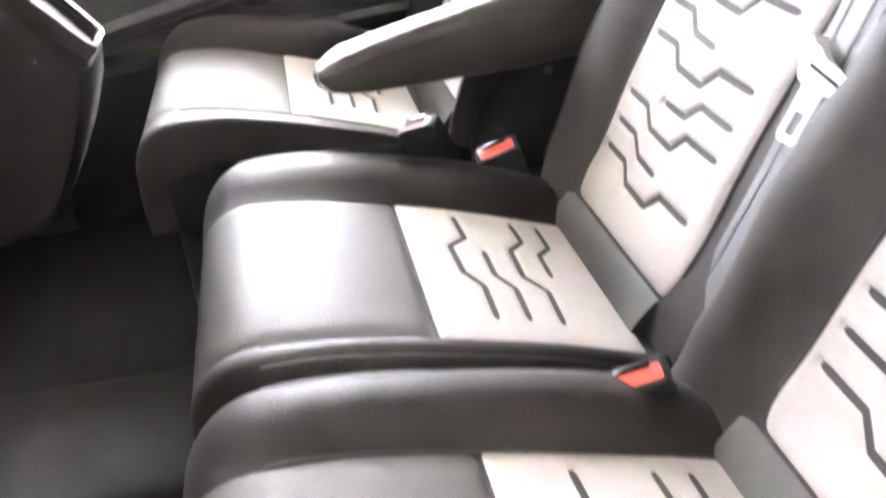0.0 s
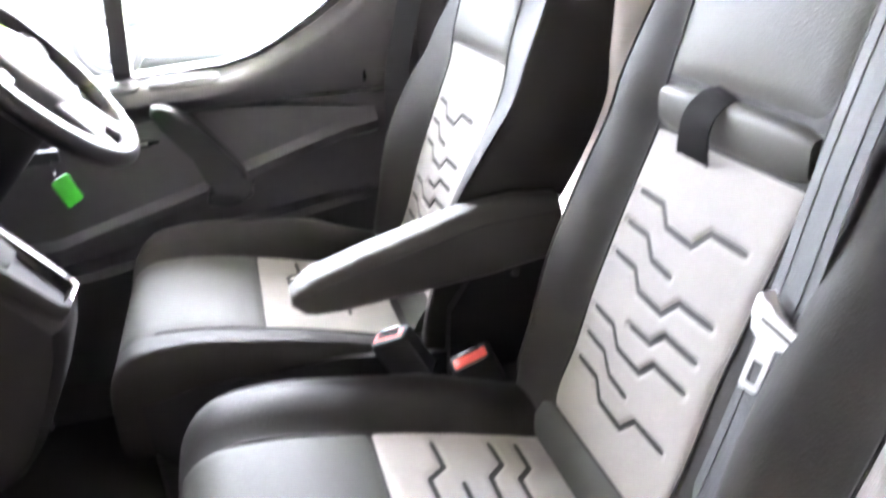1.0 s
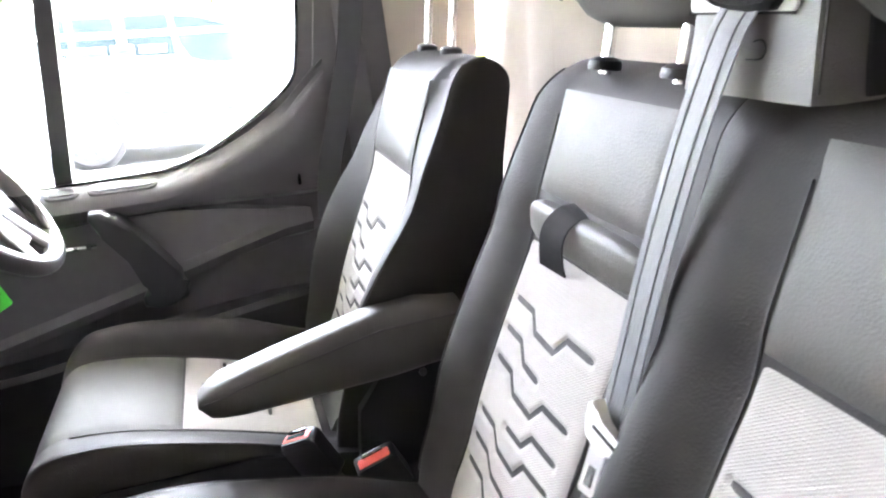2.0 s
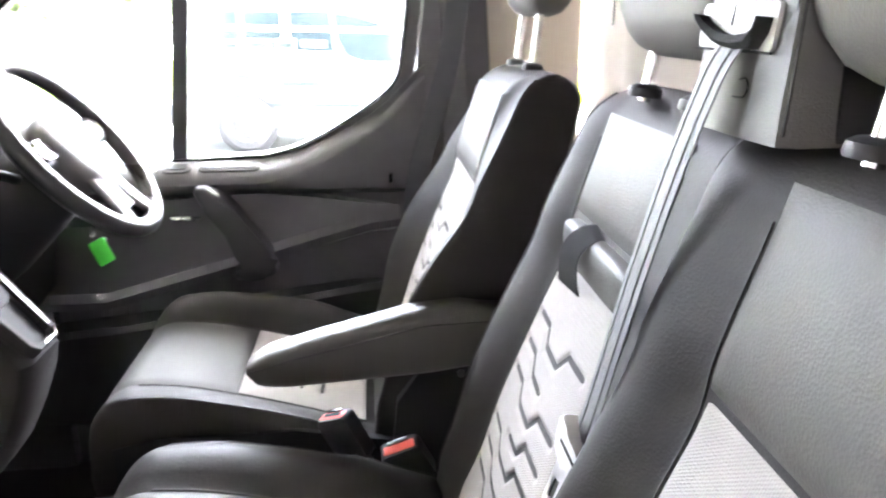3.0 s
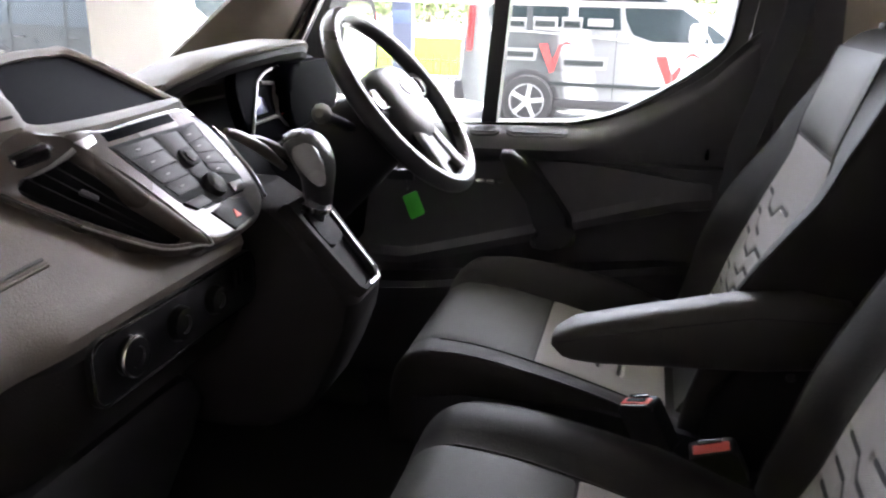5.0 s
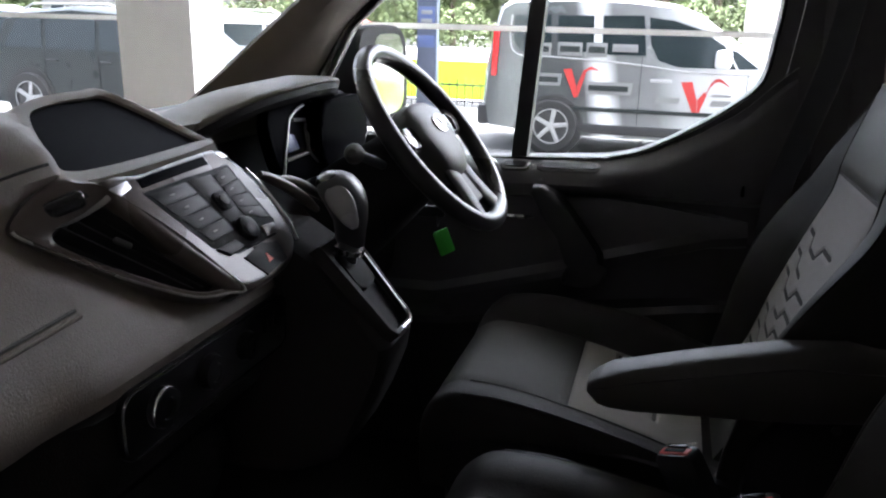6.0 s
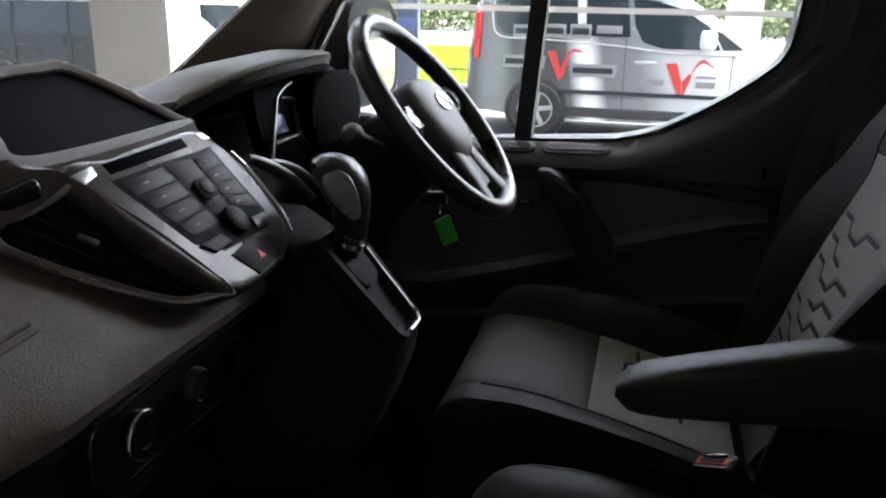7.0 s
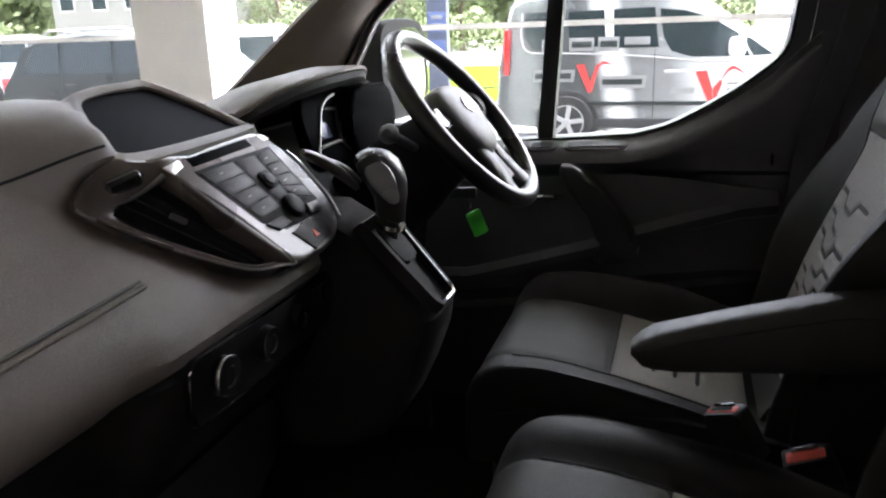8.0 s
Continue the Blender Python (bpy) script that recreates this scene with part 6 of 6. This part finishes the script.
part("lower_sill", rbox(0.05, YS + 0.03, 0.32, 2.1, 0.05, 0.12, 0.02), PLASTIC, van, "black sill")
part("side_strip", rbox(0.1, YS + 0.012, 0.56, 2.3, 0.02, 0.05, 0.01), PAINT_DARK, van, "dark rubbing strip")
part("tail_lamp", rbox(-2.10, YS + 0.05, 1.12, 0.07, 0.10, 0.56, 0.02), LAMP_RED, van, "tall red tail lamp", m=pose(0, 0, 0, 0, 2, 0))
part("bumper", rbox(-2.20, 0.0, 0.42, 0.16, 1.78, 0.26, 0.05), PLASTIC, van, "dark rear bumper")
part("bumper", rbox(2.12, 0.0, 0.42, 0.16, 1.76, 0.30, 0.05), PLASTIC, van, "dark front bumper")
part("door_handle", rbox(-0.02, YS - 0.012, 0.935, 0.25, 0.03, 0.04, 0.014), ALLOY, van, "bright door handle")
part("wing_mirror", rbox(0.65, YS - 0.10, 1.21, 0.19, 0.20, 0.22, 0.06, 4), PAINT_WHITE, van, "white wing mirror")
part("window_trim", tube([(p.x, YS + 0.022 + 0.11 * max(0.0, p.z - 0.95), p.z) for p in (Vector((q.x, 0, q.y)) for q in smooth_poly([(-1.87, 1.66, 0), (-1.88, 1.37, 0), (-1.77, 1.19, 0), (-1.3, 1.17, 0), (-0.4, 1.12, 0), (0.3, 1.05, 0), (1.0, 1.04, 0)], 6))], 0.011, 6), ALLOY, van, "bright line under the windows")
part("door_gap", rbox(-0.26, YS + 0.022, 0.80, 0.008, 0.01, 0.80, 0.002), MATTE, van, "door shut line")
part("door_gap", rbox(0.95, YS + 0.022, 0.75, 0.008, 0.01, 0.60, 0.002), MATTE, van, "door shut line")


def decal(poly, material, lab, lift=0.0):
    part("decal", prism(poly, 0.004), material, van, lab, smooth=False, m=Matrix(((1, 0, 0, 0), (0, 0, 1, YS + 0.018 - lift), (0, 1, 0, 0), (0, 0, 0, 1))))


def swoosh(pts, w):
    mid = smooth_poly([(x, z, 0) for x, z in pts], 5)
    n = len(mid) - 1
    return [(p.x, p.y + w * (0.3 + 0.7 * math.sin(math.pi * i / n))) for i, p in enumerate(mid)] + [(p.x, p.y - w * (0.3 + 0.7 * math.sin(math.pi * i / n))) for i, p in reversed(list(enumerate(mid)))]


decal([(-1.19, 1.03), (-1.09, 1.04), (-1.02, 0.83), (-1.00, 0.70), (-1.04, 0.69)], DECAL_RED, "red slanted stroke")
decal([(-1.015, 0.83), (-0.94, 1.03), (-0.90, 1.04), (-0.995, 0.70)], DECAL_RED, "red slanted stroke")
decal(swoosh([(-0.95, 0.97), (-0.87, 1.05), (-0.76, 1.03)], 0.018), DECAL_RED, "red curved stroke", 0.003)
decal([(0.21, 0.93), (0.34, 0.94), (0.41, 0.73), (0.43, 0.54), (0.39, 0.54)], DECAL_RED, "red slanted stroke")
decal([(0.415, 0.73), (0.49, 0.83), (0.52, 0.80), (0.435, 0.54)], DECAL_RED, "red slanted stroke")
decal(swoosh([(0.50, 0.80), (0.56, 0.92), (0.64, 0.97), (0.76, 0.90)], 0.02), DECAL_RED, "red curved stroke", 0.003)
for x0, x1, z, h in ((-1.73, -1.22, 0.90, 0.15), (-0.90, -0.36, 0.82, 0.15), (-0.07, 0.20, 0.71, 0.07), (0.56, 0.78, 0.79, 0.03), (0.56, 0.78, 0.70, 0.07)):
    decal([(x0, z - h / 2), (x1, z - h / 2), (x1 + 0.02, z + h / 2), (x0 + 0.02, z + h / 2)], DECAL_GREY, "silver lettering bar")
    if h > 0.1:
        xa, xb = x0 + 0.03, x0 + 0.03 + (x1 - x0) * 0.88
        decal([(xa, z - h * 0.22), (xb, z - h * 0.22), (xb, z + h * 0.22), (xa, z + h * 0.22)], PAINT_DARK, "dark bar inside the lettering", 0.003)
for x0, x1, z, h in ((-1.62, -1.36, 1.26, 0.15), (-1.28, -0.98, 1.27, 0.16), (-0.93, -0.68, 1.27, 0.17), (-0.62, -0.32, 1.30, 0.09)):
    y0 = YS + 0.018 + 0.11 * (z - 0.95) - 0.01
    part("decal", rbox((x0 + x1) / 2, y0, z, x1 - x0, 0.006, h, 0.001), DECAL_GREY, van, "silver lettering bar")
    if h > 0.14:
        part("decal", rbox((x0 + x1) / 2, y0 - 0.004, z, (x1 - x0) * 0.80, 0.006, h * 0.45, 0.001), PAINT_DARK, van, "dark bar inside the lettering")

cprof = [(-2.1, 0.30), (-2.2, 0.55), (-2.18, 0.85), (-2.0, 1.05), (-1.75, 1.42), (-1.45, 1.58), (-0.6, 1.64), (0.2, 1.60), (0.65, 1.42), (1.05, 1.10), (1.75, 0.98), (2.12, 0.82), (2.2, 0.5), (2.14, 0.28), (1.3, 0.22), (-1.3, 0.22)]
cwin = [[(-1.72, 1.06), (-1.05, 1.06), (-1.05, 1.50), (-1.45, 1.46)], [(-0.98, 1.06), (-0.15, 1.05), (-0.15, 1.53), (-0.98, 1.52)], [(-0.08, 1.05), (0.85, 1.03), (0.50, 1.38), (0.15, 1.52), (-0.08, 1.53)]]
def parked_car(name, label, cat, m, profile, width, paint, wheels, windows, r):
    """A hatchback or off-road car with sills, handles, shut lines and lamps on its body."""
    th = vehicle(name, label, cat, m, profile, width, paint, wheels, windows, r)
    y = -width / 2 - 0.004
    part("sill", rbox(0.02, y + 0.01, 0.27, 1.9, 0.05, 0.10, 0.02), PLASTIC, th, "black sill")
    for x in (-1.02, -0.11, 0.86):
        part("door_gap", rbox(x, y + 0.002, 0.68, 0.007, 0.008, 0.66, 0.002), MATTE, th, "door shut line")
    for x in (-0.88, 0.02):
        part("door_handle", rbox(x, y - 0.012, 0.90, 0.18, 0.03, 0.03, 0.012), PLASTIC, th, "dark door handle")
    part("roof_rail", tube([(-1.4, y + 0.16, 1.58), (-1.25, y + 0.16, 1.66), (0.0, y + 0.16, 1.67), (0.25, y + 0.16, 1.60)], 0.016, 8), ALLOY, th, "silver roof rail")
    part("wing_mirror", rbox(0.80, y - 0.09, 1.10, 0.13, 0.18, 0.14, 0.04, 3), paint, th)
    part("tail_lamp", rbox(-2.06, y + 0.07, 0.92, 0.16, 0.12, 0.20, 0.03), LAMP_RED, th, "red tail lamp")
    part("headlamp", rbox(2.0, y + 0.14, 0.78, 0.26, 0.20, 0.14, 0.04), ALLOY, th, "clear headlamp")
    return th


parked_car("parked_car", "dark grey off-road car parked outside the glass", "car", pose(-7.43, 9.45, G), cprof, 1.86, PAINT_DARK, (-1.3, 1.35), cwin, 0.36)
parked_car("parked_car", "white hatchback parked behind a column", "car", pose(-7.4, 13.0, G, 0, 0, 35), cprof, 1.78, PAINT_WHITE, (-1.25, 1.3), cwin, 0.31)
parked_car("parked_car", "silver car far across the forecourt", "car", pose(-15.0, 15.5, G, 0, 0, 10), cprof, 1.78, PAINT_SILVER, (-1.25, 1.3), cwin, 0.31)
parked_car("parked_car", "red car far across the verge", "car", pose(-14.5, 34.5, G), cprof, 1.78, DECAL_RED, (-1.25, 1.3), cwin, 0.31)

house = root("house", "pale rendered house with dark slate roof behind the road", "house", m=pose(-37.2, 50, G))
part("wall", rbox(0, 0, 2.6, 11, 8, 5.2, 0.02), BRICKWALL, house)
part("roof", loft([[(-5.9, -4.4, 5.1), (5.9, -4.4, 5.1)], [(-5.9, 0, 8.2), (5.9, 0, 8.2)], [(-5.9, 4.4, 5.1), (5.9, 4.4, 5.1)]], closed=False), ROOFTILE, house)
for x in (-4.2, -1.5, 1.2, 3.9):
    for z in (1.5, 4.0):
        w = part("window", rbox(x, -4.01, z, 1.3, 0.06, 1.2, 0.01), WHITE, house, "white window frame")
        part("pane", rbox(x, -4.05, z, 1.1, 0.02, 1.0, 0), CARGLASS, w)


def tree(seed, h, spread):
    """A tree with a tapered trunk, limbs and a ragged crown of small leaves."""
    rnd = random.Random(seed)
    th = root("tree", "leafy green tree beyond the road", "tree", "trees beyond the road", m=Matrix.Identity(4))
    bm = tube([(0, 0, 0), (0.05, 0.02, h * 0.25), (0.0, 0.08, h * 0.5), (0.1, 0, h * 0.8)], [0.22, 0.17, 0.12, 0.04], 8)
    part("trunk", bm, BARK, th)
    clumps = []
    for k in range(34):
        a = rnd.uniform(0, 2 * math.pi)
        z = h * rnd.uniform(0.12, 0.98)
        rad = spread * math.sin(math.pi * min(1.0, max(0.1, (z / h - 0.15) / 0.95))) * rnd.uniform(0.35, 1.0)
        clumps.append(Vector((rad * math.cos(a), rad * math.sin(a), z)))
    for c in clumps[:7]:
        part("limb", tube([(0, 0, c.z * 0.55), c * 0.6 + Vector((0, 0, c.z * 0.3)), c], [0.09, 0.05, 0.02], 6), BARK, th)
    verts, faces = [], []
    for c in clumps:
        for k in range(230):
            d = Vector((rnd.gauss(0, 1), rnd.gauss(0, 1), rnd.gauss(0, 0.8))).normalized() * spread * 0.36 * rnd.random() ** 0.4
            p = c + d
            s = rnd.uniform(0.05, 0.13)
            u = Vector((rnd.gauss(0, 1), rnd.gauss(0, 1), rnd.gauss(0, 1))).normalized() * s
            w = u.orthogonal().normalized() * s * 0.7
            i = len(verts)
            verts += [p - u, p + w * 0.8, p + u, p - w * 0.8]
            faces.append((i, i + 1, i + 2, i + 3))
    me = bpy.data.meshes.new("crown")
    me.from_pydata([tuple(v) for v in verts], [], faces)
    me.materials.append(LEAF)
    new("crown", me).parent = th
    return th


kinds = [tree(1, 9.0, 3.2), tree(2, 11.0, 3.8), tree(3, 7.5, 3.4)]
rnd = random.Random(5)
for k in range(30):
    x = -78 + 4.3 * k + rnd.uniform(-1.2, 1.2)
    m = pose(x, 52 + rnd.uniform(-3, 7), G, 0, 0, rnd.uniform(0, 360))
    if k < 3:
        kinds[k].matrix_basis = m
    else:
        copy_thing(kinds[k % 3], m)
# hedge under the trees
rnd = random.Random(9)
verts, faces = [], []
for k in range(26000):
    x, z = rnd.uniform(-90, 60), rnd.random() ** 0.8
    y = 48.5 + rnd.gauss(0, 0.5)
    p = Vector((x, y, G + z * (2.6 + 0.6 * math.sin(x * 0.7) + 0.5 * math.sin(x * 1.9))))
    s = rnd.uniform(0.07, 0.17)
    u = Vector((rnd.gauss(0, 1), rnd.gauss(0, 1), rnd.gauss(0, 1))).normalized() * s
    w = u.orthogonal().normalized() * s * 0.8
    i = len(verts)
    verts += [p - u, p + w, p + u, p - w]
    faces.append((i, i + 1, i + 2, i + 3))
me = bpy.data.meshes.new("hedge")
me.from_pydata([tuple(v) for v in verts], [], faces)
me.materials.append(HEDGE)
tagged(new("hedge", me), "dense green hedge along the far road", "hedge", kind="stuff")

# a bank of woods behind the trees
rnd = random.Random(12)
verts, faces = [], []
for k in range(56000):
    x = rnd.uniform(-130, 90)
    top = 9.5 + 1.8 * math.sin(x * 0.31) + 1.2 * math.sin(x * 0.83 + 1.0) + 0.8 * math.sin(x * 2.1)
    p = Vector((x, 66 + rnd.gauss(0, 1.6) + 1.5 * math.sin(x * 0.5), G + top * rnd.random() ** 0.75))
    s = rnd.uniform(0.30, 0.62)
    u = Vector((rnd.gauss(0, 1), rnd.gauss(0, 1), rnd.gauss(0, 1))).normalized() * s
    w = u.orthogonal().normalized() * s * 0.8
    i = len(verts)
    verts += [p - u, p + w, p + u, p - w]
    faces.append((i, i + 1, i + 2, i + 3))
me = bpy.data.meshes.new("woods")
me.from_pydata([tuple(v) for v in verts], [], faces)
me.materials.append(LEAF)
tagged(new("woods", me), "hazy green woods behind the far road", "woods", kind="stuff")
